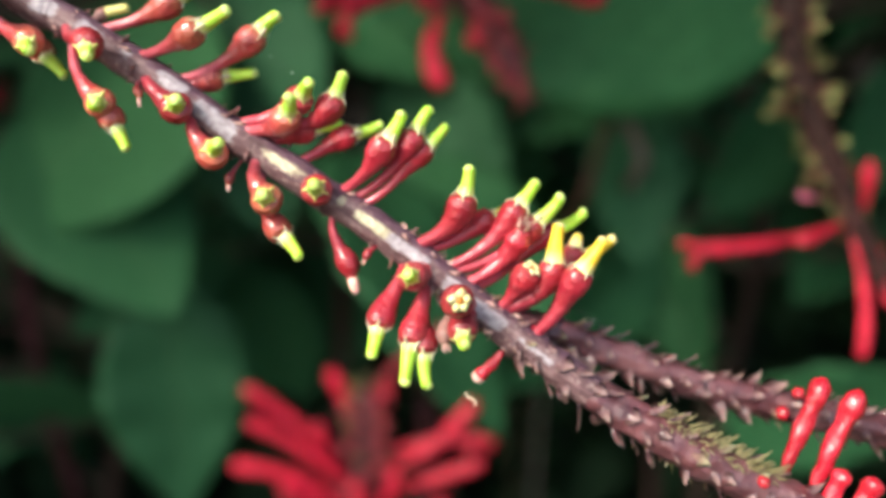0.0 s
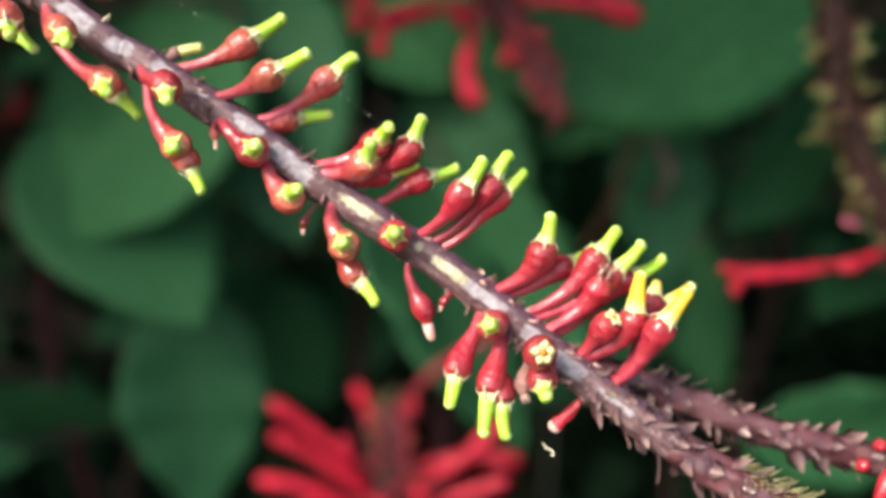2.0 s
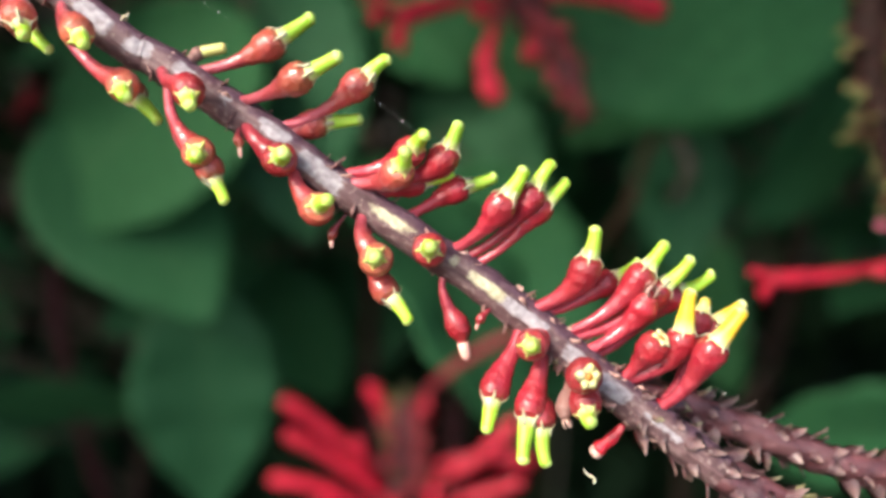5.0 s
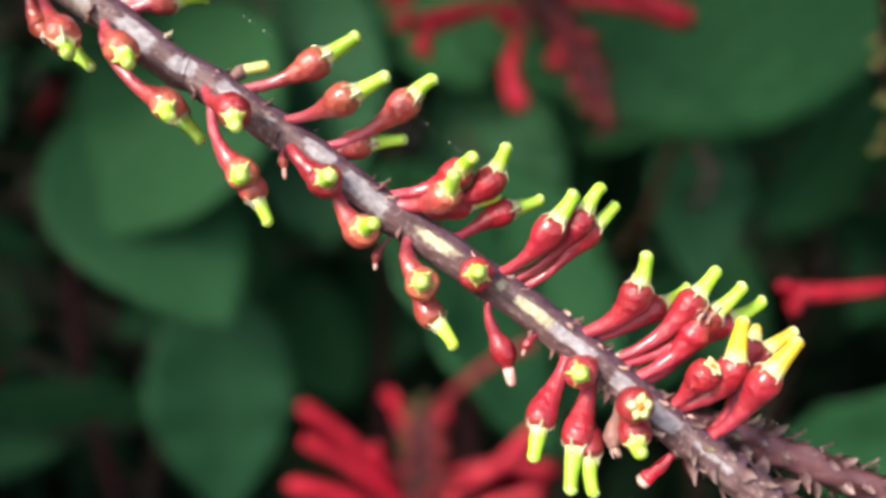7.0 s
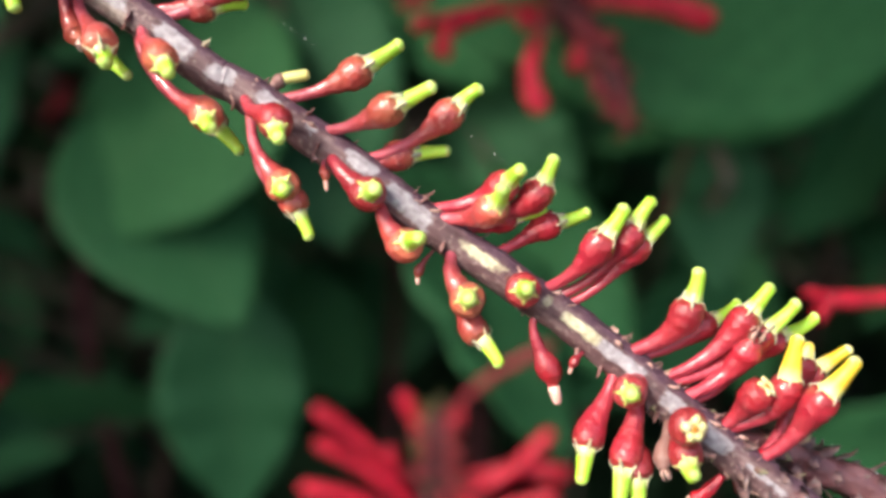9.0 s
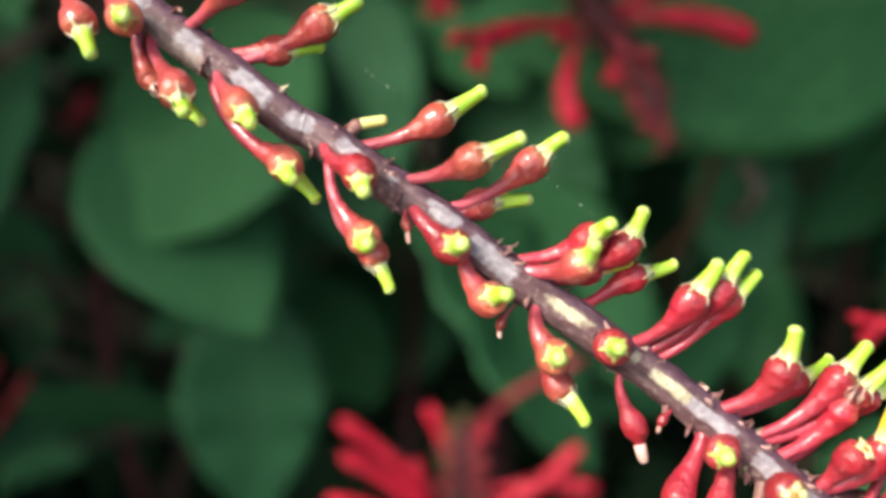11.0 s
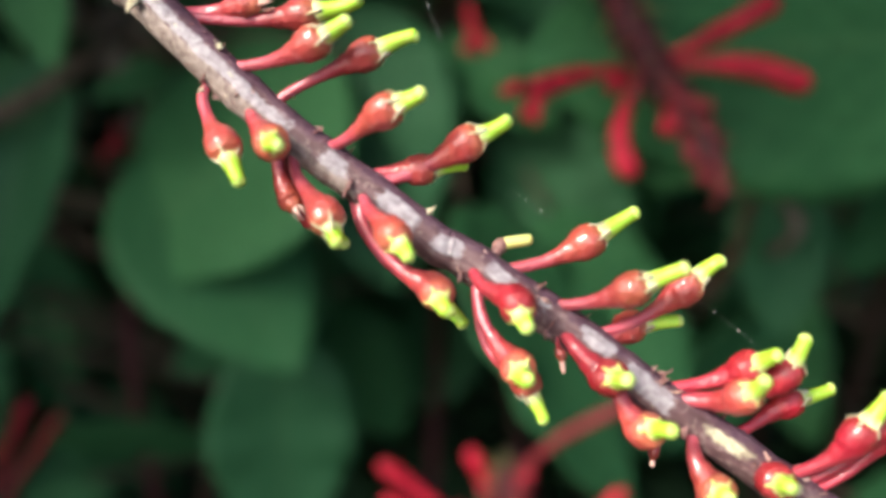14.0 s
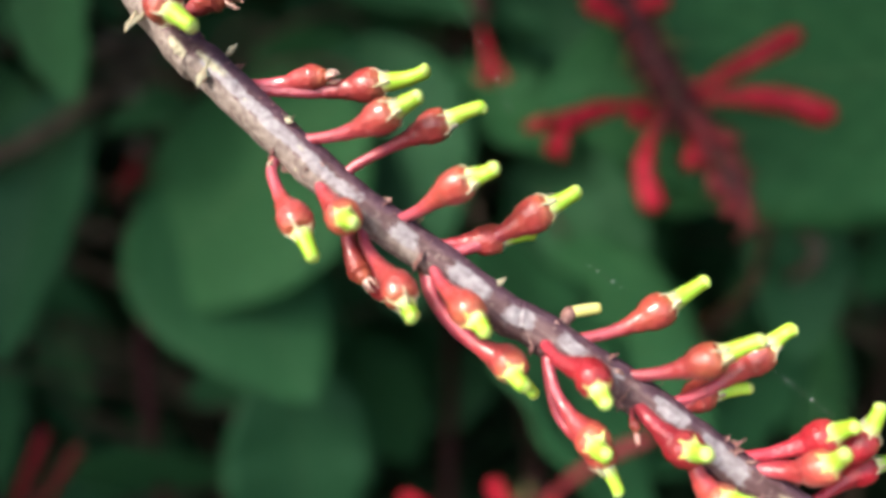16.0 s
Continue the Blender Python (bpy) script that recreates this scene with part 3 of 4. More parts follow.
        end = sweep([m - way * 0.05 * r, m.lerp(t, 0.4), m.lerp(t, 0.75), m.lerp(t, 0.95), t], [0.45 * r, 0.44 * r, 0.38 * r, 0.25 * r, 0.04 * r], 12, 0.05)
        part("bud_tip", end, PINK, body)
    elif kind == "stub":
        length = (t - m).length
        rod = sweep([m - way * 0.5 * r, m, m.lerp(t, 0.8), m.lerp(t, 0.95), t], [0.75 * r, 0.8 * r, 0.78 * r, 0.6 * r, 0.05 * r], 12, 0.05)
        part("style", rod, CREAM, body)
    # the scale from whose angle the stalk grows
    d = ((m - a) - tan * (m - a).dot(tan)).normalized()
    if rnd.random() < 0.15:
        return
    size = METRES * rnd.uniform(0.012, 0.026)
    up = (tan * 0.6 + d).normalized()
    x = (d - up * d.dot(up)).normalized()
    mat = Matrix.Translation(a + d * 0.022 * METRES - tan * 0.012 * METRES) @ Matrix((x, up.cross(x), up)).transposed().to_4x4() @ Matrix.Diagonal((size, size, size, 1))
    piece("bract", rnd.choice((BRACT_BLUNT_MESH, BRACT_BLUNT_MESH, BRACT_PINK_MESH)), mat, spike)
    for k in range(rnd.choice((0, 1, 2))):
        side = tan.cross(d) * rnd.choice((-1, 1))
        up = (tan * rnd.uniform(-0.2, 0.9) + d * rnd.uniform(0.4, 1.0) + side * rnd.uniform(0.2, 0.8)).normalized()
        x = (d - up * d.dot(up) + tan * 0.01).normalized()
        size = METRES * rnd.uniform(0.009, 0.017)
        mat = Matrix.Translation(a + (d + side * 0.7).normalized() * 0.024 * METRES + tan * rnd.uniform(-0.02, 0.02) * METRES) @ Matrix((x, up.cross(x), up)).transposed().to_4x4() @ Matrix.Diagonal((size, size, size, 1))
        piece("bract", TUFT_MESH, mat, spike)


fruit(7.15, (-0.611, 1.574, 0.433), (-0.578, 1.572, 0.439), 0.014, "stub")
fruit(7.15, (-0.473, 1.540, 0.451), (-0.424, 1.538, 0.484), 0.031)
fruit(7.62, (-0.414, 1.473, 0.381), (-0.366, 1.458, 0.404), 0.031)
fruit(8.0, (-0.327, 1.542, 0.389), (-0.296, 1.537, 0.416), 0.031)
fruit(8.1, (-0.400, 1.570, 0.315), (-0.345, 1.579, 0.322), 0.028)
fruit(9.05, (-0.245, 1.505, 0.270), (-0.227, 1.472, 0.288), 0.031)
fruit(9.12, (-0.265, 1.470, 0.235), (-0.256, 1.436, 0.258), 0.031)
fruit(9.12, (-0.190, 1.527, 0.272), (-0.176, 1.518, 0.307), 0.031)
fruit(9.3, (-0.231, 1.562, 0.219), (-0.186, 1.569, 0.226), 0.027)
fruit(9.57, (-0.160, 1.575, 0.212), (-0.115, 1.577, 0.227), 0.028)
fruit(10.25, (-0.095, 1.494, 0.192), (-0.071, 1.486, 0.232), 0.031)
fruit(10.52, (-0.046, 1.520, 0.208), (-0.024, 1.517, 0.245), 0.029)
fruit(10.78, (-0.027, 1.542, 0.187), (0.003, 1.545, 0.218), 0.028)
fruit(11.92, (0.038, 1.501, 0.096), (0.046, 1.492, 0.139), 0.031)
fruit(12.02, (0.091, 1.574, 0.060), (0.134, 1.588, 0.086), 0.026)
fruit(12.72, (0.138, 1.529, 0.080), (0.164, 1.524, 0.117), 0.03)
fruit(12.85, (0.171, 1.545, 0.051), (0.209, 1.535, 0.093), 0.029)
fruit(13.2, (0.140, 1.515, 0.037), (0.143, 1.505, 0.049), 0.031, "dry")
fruit(13.32, (0.207, 1.585, 0.038), (0.258, 1.585, 0.068), 0.027)
fruit(13.85, (0.197, 1.518, -0.019), (0.204, 1.505, 0.047), 0.031, "old")
fruit(13.92, (0.242, 1.575, 0.005), (0.247, 1.575, 0.025), 0.026, "old")
fruit(14.65, (0.242, 1.480, -0.034), (0.277, 1.465, 0.020), 0.031, "old")
fruit(14.58, (0.270, 1.584, -0.013), (0.315, 1.578, 0.022), 0.027, "old")
fruit(13.85, (0.155, 1.500, -0.035), (0.165, 1.490, -0.024), 0.028, "open")
fruit(4.1, (-0.865, 1.455, 0.445), (-0.850, 1.436, 0.420), 0.031, via=((-0.933, 1.520, 0.532), (-0.900, 1.490, 0.490),))
fruit(4.05, (-0.891, 1.539, 0.453), (-0.855, 1.527, 0.423), 0.027, via=((-0.957, 1.550, 0.534), (-0.928, 1.550, 0.491),))
fruit(4.8, (-0.764, 1.437, 0.424), (-0.747, 1.415, 0.405), 0.031, via=((-0.817, 1.495, 0.475),))
fruit(4.75, (-0.707, 1.468, 0.348), (-0.692, 1.442, 0.330), 0.031, via=((-0.827, 1.520, 0.450), (-0.765, 1.500, 0.388),))
fruit(4.7, (-0.711, 1.546, 0.343), (-0.675, 1.534, 0.309), 0.027, via=((-0.836, 1.545, 0.452), (-0.793, 1.555, 0.396),))
fruit(7.0, (-0.593, 1.435, 0.332), (-0.583, 1.411, 0.313), 0.031, via=((-0.646, 1.490, 0.369),))
fruit(7.1, (-0.589, 1.469, 0.250), (-0.579, 1.431, 0.242), 0.031, via=((-0.648, 1.515, 0.325), (-0.623, 1.500, 0.284),))
fruit(7.1, (-0.572, 1.505, 0.211), (-0.553, 1.501, 0.176), 0.027, via=((-0.654, 1.535, 0.325), (-0.633, 1.530, 0.270),))
fruit(7.85, (-0.456, 1.467, 0.247), (-0.442, 1.429, 0.249), 0.031, via=((-0.511, 1.505, 0.284),))
fruit(8.5, (-0.396, 1.488, 0.172), (-0.375, 1.445, 0.179), 0.031, via=((-0.440, 1.515, 0.209),))
fruit(9.4, (-0.304, 1.468, 0.089), (-0.301, 1.432, 0.091), 0.031, via=((-0.331, 1.510, 0.126),))
fruit(9.45, (-0.280, 1.519, 0.021), (-0.253, 1.507, -0.013), 0.028, via=((-0.317, 1.535, 0.087),))
fruit(9.9, (-0.218, 1.474, 0.104), (-0.216, 1.439, 0.109), 0.031)
fruit(12.4, (-0.056, 1.475, -0.046), (-0.059, 1.439, -0.042), 0.03)
fruit(13.5, (0.028, 1.423, -0.086), (0.032, 1.411, -0.086), 0.032, "open")
fruit(13.35, (0.035, 1.472, -0.150), (0.038, 1.446, -0.165), 0.03)
fruit(10.35, (-0.163, 1.550, -0.053), (-0.152, 1.547, -0.093), 0.024, "drop", via=((-0.199, 1.545, 0.044), (-0.188, 1.550, 0.007),))
fruit(11.48, (-0.139, 1.528, -0.019), (-0.142, 1.528, -0.029), 0.009, "drop")
fruit(11.92, (-0.115, 1.507, -0.141), (-0.123, 1.486, -0.183), 0.03)
fruit(12.45, (-0.056, 1.502, -0.169), (-0.065, 1.475, -0.229), 0.031)
fruit(12.6, (-0.032, 1.510, -0.187), (-0.027, 1.492, -0.237), 0.030, via=((-0.040, 1.530, -0.124),))
fruit(13.18, (0.004, 1.495, -0.166), (0.012, 1.485, -0.196), 0.02, "dry")
fruit(9.28, (-0.385, 1.548, 0.114), (-0.385, 1.548, 0.102), 0.01, "drop")
fruit(2.3, (-0.916, 1.565, 0.784), (-0.849, 1.551, 0.799), 0.032, via=((-1.082, 1.565, 0.766), (-1.012, 1.570, 0.767),))
fruit(2.3, (-1.002, 1.555, 0.788), (-0.978, 1.550, 0.788), 0.027, "dry", via=((-1.093, 1.570, 0.778),))
fruit(2.98, (-0.887, 1.484, 0.726), (-0.848, 1.466, 0.745), 0.032)
fruit(3.8, (-0.812, 1.535, 0.718), (-0.760, 1.529, 0.738), 0.03, via=((-0.953, 1.540, 0.649),))
fruit(4.3, (-0.775, 1.453, 0.623), (-0.741, 1.440, 0.637), 0.031)
fruit(4.85, (-0.657, 1.534, 0.592), (-0.617, 1.527, 0.614), 0.033)
fruit(4.62, (-0.725, 1.556, 0.544), (-0.681, 1.565, 0.550), 0.029)
fruit(3.1, (-1.018, 1.467, 0.542), (-0.996, 1.448, 0.506), 0.031, via=((-1.079, 1.530, 0.644), (-1.061, 1.510, 0.599),))
fruit(3.5, (-0.950, 1.451, 0.563), (-0.933, 1.412, 0.554), 0.031, via=((-0.995, 1.510, 0.605),))
fruit(4.05, (-0.928, 1.522, 0.474), (-0.915, 1.512, 0.459), 0.026, "dry", via=((-0.962, 1.535, 0.540),))
fruit(0.08, (-1.213, 1.460, 0.859), (-1.176, 1.440, 0.832), 0.034)
fruit(0.38, (-1.155, 1.540, 0.904), (-1.130, 1.530, 0.892), 0.03, "dry")

fruit(7.75, (-0.529, 1.500, 0.262), (-0.526, 1.495, 0.242), 0.009, "drop", via=((-0.535, 1.505, 0.283),))


def flake(base, tip, face=(0, -1, 0)):
    """A curl of loose bark."""
    b, t = at(base), at(tip)
    up = (t - b).normalized()
    x = PLAN.to_3x3() @ Vector(face)
    x = (x - up * x.dot(up)).normalized()
    size = (t - b).length
    piece("bark_flake", FLAKE_MESH, Matrix.Translation(b) @ Matrix((x, up.cross(x), up)).transposed().to_4x4() @ Matrix.Diagonal((size, size, size, 1)), spike, "curl of pale loose bark")


flake((-1.179, 1.530, 0.802), (-1.193, 1.515, 0.750))
flake((-1.301, 1.540, 0.880), (-1.312, 1.530, 0.839))
flake((-1.282, 1.540, 0.884), (-1.304, 1.530, 0.853))
flake((-1.167, 1.565, 0.821), (-1.145, 1.570, 0.840))
flake((-1.245, 1.535, 0.826), (-1.220, 1.530, 0.812))
flake((-1.134, 1.530, 0.760), (-1.115, 1.520, 0.737))
flake((-1.065, 1.530, 0.722), (-1.039, 1.515, 0.703))
flake((-1.074, 1.530, 0.658), (-1.086, 1.520, 0.639))
flake((-0.945, 1.555, 0.645), (-0.952, 1.550, 0.662))
flake((-0.742, 1.535, 0.465), (-0.716, 1.530, 0.486))
flake((-0.740, 1.530, 0.464), (-0.724, 1.520, 0.484), (0.6, -0.6, 0.3))

# crumbs of bark on the oldest stretch
bracts_along(spike, along[FIRST + 4 : FIRST + 66], radii[FIRST + 4 : FIRST + 66], 0.008 * METRES, 0.0, 9.0, 2, 0.013 * METRES, (FLAKE_MESH, BRACT_BROWN_MESH), 8, 0.25)

# scales on the two old branches
branch = along[FIRST + 140 :]
branch_r = radii[FIRST + 140 :]
SCALE = flesh("mauve_scale", (0.10, 0.044, 0.050), (0.19, 0.090, 0.095), (0.38, 0.24, 0.23), 0.40, tip=(0.50, 0.32, 0.29), coat=0.7, relief=2.0)
SCALE_GREEN = flesh("greenish_scale", (0.17, 0.090, 0.075), (0.28, 0.17, 0.13), (0.42, 0.32, 0.24), 0.5, tip=(0.44, 0.42, 0.24))
SCALES = tuple(bract_mesh("scale", m, w, 0.09, c, 6) for m, w, c in ((SCALE, 1.5, 0.20), (SCALE, 1.25, 0.32), (SCALE, 1.8, 0.12), (SCALE, 1.4, 0.40), (SCALE_GREEN, 1.2, 0.25)))


def scales_along(parent, path, radii, step, first, long, seed):
    """Whorls of four blunt scales, each whorl turned by half a gap against the one before it."""
    rnd = random.Random(seed)
    run, due, node = 0.0, first, 0
    for i in range(1, len(path)):
        run += (path[i] - path[i - 1]).length
        if run < due:
            continue
        due, node = run + step * rnd.uniform(0.75, 1.25), node + 1
        tan = (path[i] - path[i - 1]).normalized()
        across = tan.cross(view).normalized()
        other = tan.cross(across)
        for k in range(4):
            a = math.pi * (k / 2 + (node % 2) / 4) + rnd.uniform(-0.35, 0.35)
            d = across * math.cos(a) + other * math.sin(a)
            front = d.dot(view) > 0.6
            up = (tan + d * (rnd.uniform(0.1, 0.4) if front else rnd.uniform(0.3, 0.8))).normalized()
            x = (d - up * d.dot(up)).normalized()
            x = Matrix.Rotation(rnd.uniform(-0.5, 0.5), 3, up) @ x
            size = long * rnd.uniform(0.7, 1.2) * (0.95 if front else 1.3)
            m = Matrix((x, up.cross(x), up)).transposed().to_4x4()
            m = Matrix.Translation(path[i] + tan * step * rnd.uniform(-0.3, 0.3) + d * radii[i] * 0.9) @ m @ Matrix.Diagonal((size, size, size, 1))
            piece("scale", rnd.choice(SCALES), m, parent)


scales_along(spike, branch, branch_r, 0.027 * METRES, 0.02 * METRES, 0.030 * METRES, 5)
scales_along(spike, twin, twin_r, 0.030 * METRES, 0.05 * METRES, 0.027 * METRES, 6)
bracts_along(spike, along[FIRST + 128 : FIRST + 148], radii[FIRST + 128 : FIRST + 148], 0.022 * METRES, 0.0, 1.0, 4, 0.020 * METRES, SCALES, 12, 0.8, flank=True)
bracts_along(spike, along[FIRST + 116 : FIRST + 150], radii[FIRST + 116 : FIRST + 150], 0.020 * METRES, 0.0, 1.0, 4, 0.0165 * METRES, (TUFT_MESH, BRACT_PINK_MESH, TUFT_MESH), 19, 0.9, flank=True)
# a pale greenish fringe under both branches
tan_run = [p + (PLAN.to_3x3() @ Vector((-0.008, 0.0, -0.010))) for p in branch]
bracts_along(spike, tan_run, branch_r, 0.010 * METRES, 0.28 * METRES, 0.60 * METRES, 3, 0.024 * METRES, (BRACT_GREEN_MESH, BRACT_SLIM_MESH, BRACT_THIN_MESH), 14, 0.9, fan=2.5)
bracts_along(spike, twin, twin_r, 0.016 * METRES, 0.10 * METRES, 0.34 * METRES, 2, 0.022 * METRES, (BRACT_GREEN_MESH, BRACT_THIN_MESH, SCALES[4]), 20, 0.9, fan=2.5)
green_run = [p + (PLAN.to_3x3() @ Vector((0.012, 0.012, 0.016))) for p in branch]
bracts_along(spike, green_run, branch_r, 0.0026 * METRES, 0.31 * METRES, 0.55 * METRES, 7, 0.028 * METRES, (BRACT_THIN_MESH,), 7, 2.2, fan=-0.6)


def tube(parent, base, tip, kind="", r=0.055, mat=None, bend=(0, 0, 0)):
    """A scarlet tubular flower, closed, lipped or round-mouthed, or a bud of one; bend: how far its middle swings out."""
    a, t = at(base), at(tip)
    rnd = random.Random(int(1e4 * abs(base[0] + tip[2])))
    long = (t - a).length
    r *= METRES
    sag = PLAN.to_3x3() @ Vector((rnd.uniform(-0.4, 0.4), rnd.uniform(-0.4, 0.4), -0.5))
    sag = sag.normalized() * long * 0.05 + PLAN.to_3x3() @ Vector(bend)
    path = spline([a.lerp(t, i / 14) + sag * math.sin(math.pi * i / 14) for i in range(15)], 2)
    if kind == "bud":
        shape = [(0, 0.22), (0.3, 0.5), (0.7, 0.95), (0.9, 0.75), (1, 0.15)]
    elif kind == "lip":
        shape = [(0, 0.40), (0.3, 0.46), (0.6, 0.80), (0.9, 1.0), (1, 0.95)]
    elif mat:
        shape = [(0, 0.32), (0.2, 0.60), (0.45, 0.86), (0.85, 1.0), (0.94, 0.9), (0.985, 0.6), (1, 0.1)]
    else:
        shape = [(0, 0.42), (0.2, 0.62), (0.45, 0.82), (0.68, 0.74), (0.85, 1.0), (0.94, 0.9), (1, 0.2)]
    n = 28
    radii2 = [r * profile(shape, i / n) for i in range(n + 1)]
    body = part("bud" if kind == "bud" else "flower", sweep(path, radii2, 16, 0.16 if kind or mat else 0.26, rnd.uniform(0, 99), pitch=260.0 if mat else 520.0), mat or PETAL, parent)
    if kind != "lip":
        return body
    # two lobes run on forward, three hang from the mouth
    way = (path[-1] - path[-4]).normalized()
    down = PLAN.to_3x3() @ Vector((0, 0, -1))
    down = (down - way * down.dot(way)).normalized()
    side = way.cross(down)
    for turn, drop, reach in ((0.35, -0.25, 2.9), (-0.35, -0.2, 2.6), (0.5, 0.95, 2.0), (-0.5, 0.95, 2.0), (0.0, 1.25, 2.4)):
        end = (way * math.cos(drop) + down * math.sin(drop) + side * turn).normalized()
        root = t - way * 0.5 * r + (down * (0.55 if drop > 0 else -0.45) + side * turn) * r
        line = [root, root + way * 0.5 * r + end * 0.3 * r, root + way * 0.5 * r + end * 0.75 * reach * r, root + way * 0.4 * r + end * reach * r]
        part("corolla_lobe", sweep(spline(line, 4), [r * w for w in (0.30, 0.38, 0.44, 0.48, 0.50, 0.52, 0.53, 0.52, 0.48, 0.40, 0.30, 0.16, 0.04)], 10, 0.1), mat or PETAL, body)
    return body


# scarlet buds left near the end of the old branches
stump = tube(spike, (0.106, 1.545, -0.183), (0.063, 1.555, -0.230), "old", 0.0135)
end = [at((0.065, 1.553, -0.228)), at((0.060, 1.555, -0.234)), at((0.057, 1.556, -0.237))]
part("bud_tip", sweep(end, [0.0128 * METRES, 0.0120 * METRES, 0.006 * METRES], 12, 0.1), PINK, stump, "pale withered tip")
tube(spike, (0.600, 1.515, -0.391), (0.667, 1.505, -0.224), "", 0.0195)
tube(spike, (0.647, 1.505, -0.418), (0.723, 1.490, -0.243), "", 0.021)
tube(spike, (0.652, 1.490, -0.460), (0.692, 1.480, -0.379), "", 0.0185)
tube(spike, (0.699, 1.490, -0.473), (0.743, 1.475, -0.392), "", 0.0195)
tube(spike, (0.649, 1.620, -0.312), (0.625, 1.600, -0.301), "bud", 0.014)
tube(spike, (0.561, 1.480, -0.408), (0.538, 1.460, -0.390), "bud", 0.012)
tube(spike, (0.173, 1.545, -0.153), (0.151, 1.530, -0.149), "bud", 0.016)
tube(spike, (0.672, 1.600, -0.277), (0.650, 1.590, -0.260), "bud", 0.012)

# ---- leaves ----
def leaf_mesh(name, seed, fold, curl, slim=0.72, wavy=1.0):
    """A pointed oval leaf 1 long along y and 1 wide, with two skins, a sunk midrib and a wavy edge."""
    bm = bmesh.new()
    uv = bm.loops.layers.uv.new("UVMap")
    nx, ny = 12, 22
    where, sheets = {}, []
    for skin in (0.0, -0.006):
        rows = []
        for j in range(ny + 1):
            v = j / ny
            half = 0.5 * max(0.0, math.sin(math.pi * v ** 0.86)) ** slim * (1 - 0.25 * v**3) + 0.004
            row = []
            for i in range(nx + 1):
                u = i / nx * 2 - 1
                z = fold * abs(u) * half - curl * (v - 0.35) ** 2 + 0.018 * wavy * math.sin(9 * v * math.pi) * abs(u) * half * 2
                z += 0.02 * wavy * noise.noise(Vector((u * 1.3, v * 3.0, seed)))
                vert = bm.verts.new((u * half, v, z + skin))
                where[vert] = (i / nx, v)
                row.append(vert)
            rows.append(row)
        sheets.append(rows)
    for n, rows in enumerate(sheets):
        for a, b in zip(rows, rows[1:]):
            for i in range(nx):
                q = (a[i], a[i + 1], b[i + 1], b[i])
                bm.faces.new(q if n == 0 else q[::-1])
    top, low = sheets
    edge = [r[0] for r in top], [r[0] for r in low], [r[-1] for r in top], [r[-1] for r in low]
    for j in range(ny):
        bm.faces.new((edge[0][j], edge[0][j + 1], edge[1][j + 1], edge[1][j]))
        bm.faces.new((edge[2][j + 1], edge[2][j], edge[3][j], edge[3][j + 1]))
    for f in bm.faces:
        for loop in f.loops:
            loop[uv].uv = where[loop.vert]
    me = bpy.data.meshes.new(name)
    bm.to_mesh(me)
    bm.free()
    me.polygons.foreach_set("use_smooth", [True] * len(me.polygons))
    me.materials.append(LEAF)
    return me


LEAVES = [leaf_mesh("leaf_blade", 1.0, 0.10, 0.16), leaf_mesh("leaf_blade", 7.3, 0.16, 0.28), leaf_mesh("leaf_blade", 13.1, 0.05, 0.10, 0.62), leaf_mesh("leaf_blade", 17.7, 0.08, 0.12, 1.0), leaf_mesh("leaf_blade", 23.9, 0.03, 0.05, 0.66, 0.25)]
rnd = random.Random(21)


def shrub(x, y, tall, label):
    """A stem from the ground up, leaning a little; leaves are hung on it afterwards."""
    foot = at((x, y, 0))
    foot.z = 0
    ob = thing("shrub", foot, label, "shrub", "shrubs behind the flower spike")
    tops = spline([foot + Vector((0.03 * math.sin(3 * k + x), 0.03 * math.cos(2 * k + x), -0.02 + (tall + 0.02) * k / 5)) for k in range(6)], 5)
    part("stem", sweep(tops, [0.011 - 0.007 * i / (len(tops) - 1) for i in range(len(tops))], 10, 0.1), DARK_BARK, ob)
    return ob, tops


def blade_pose(b, t, width, face):
    y = t - b
    z = PLAN.to_3x3() @ Vector(face)
    z = (z - y * z.dot(y) / y.length_squared).normalized()
    x = y.normalized().cross(z)
    return Matrix.Translation(b) @ Matrix((x * width, y, z * y.length)).transposed().to_4x4()


def leaf(owner, base, tip, width, face=(0, -0.85, 0.5), kind=None):
    ob, tops = owner
    b, t = at(base), at(tip)
    blade = piece("leaf", LEAVES[rnd.randrange(3) if kind is None else kind], blade_pose(b, t, width * METRES, face), ob)
    near = min(tops[3:], key=lambda p: (p - b).length + abs(p.z - b.z + 0.03))
    back = (b - t).normalized()
    stalk = bezier(near, near.lerp(b, 0.4) + Vector((0, 0, 0.02)), b + back * 0.025, b, 10)
    part("petiole", sweep(stalk, [0.0022 - 0.0008 * i / 10 for i in range(11)], 8), TWIG, ob)


WEST = shrub(-3.4, 8.4, 1.25, "dark green broad-leaved shrub beside the path")
MID = shrub(-0.2, 8.8, 1.3, "dark green broad-leaved shrub with large oval leaves")
EAST = shrub(3.0, 9.0, 1.3, "dark green shrub with pointed oval leaves")
leaf(EAST, (2.139, 4.900, 1.641), (-0.484, 4.500, 1.375), 1.65, (0.4, -0.9, 0.0), 4)
leaf(WEST, (-1.813, 6.600, 1.819), (-3.375, 6.450, 0.161), 2.07, (-0.3, -0.9, 0.35), 4)
leaf(WEST, (-3.225, 6.800, 1.093), (-1.913, 6.200, -0.454), 1.45, (0.6, -0.8, -0.1), 4)
leaf(WEST, (-2.238, 7.000, -0.133), (-2.230, 7.500, -2.380), 1.25, (0.35, -0.85, -0.7), 3)
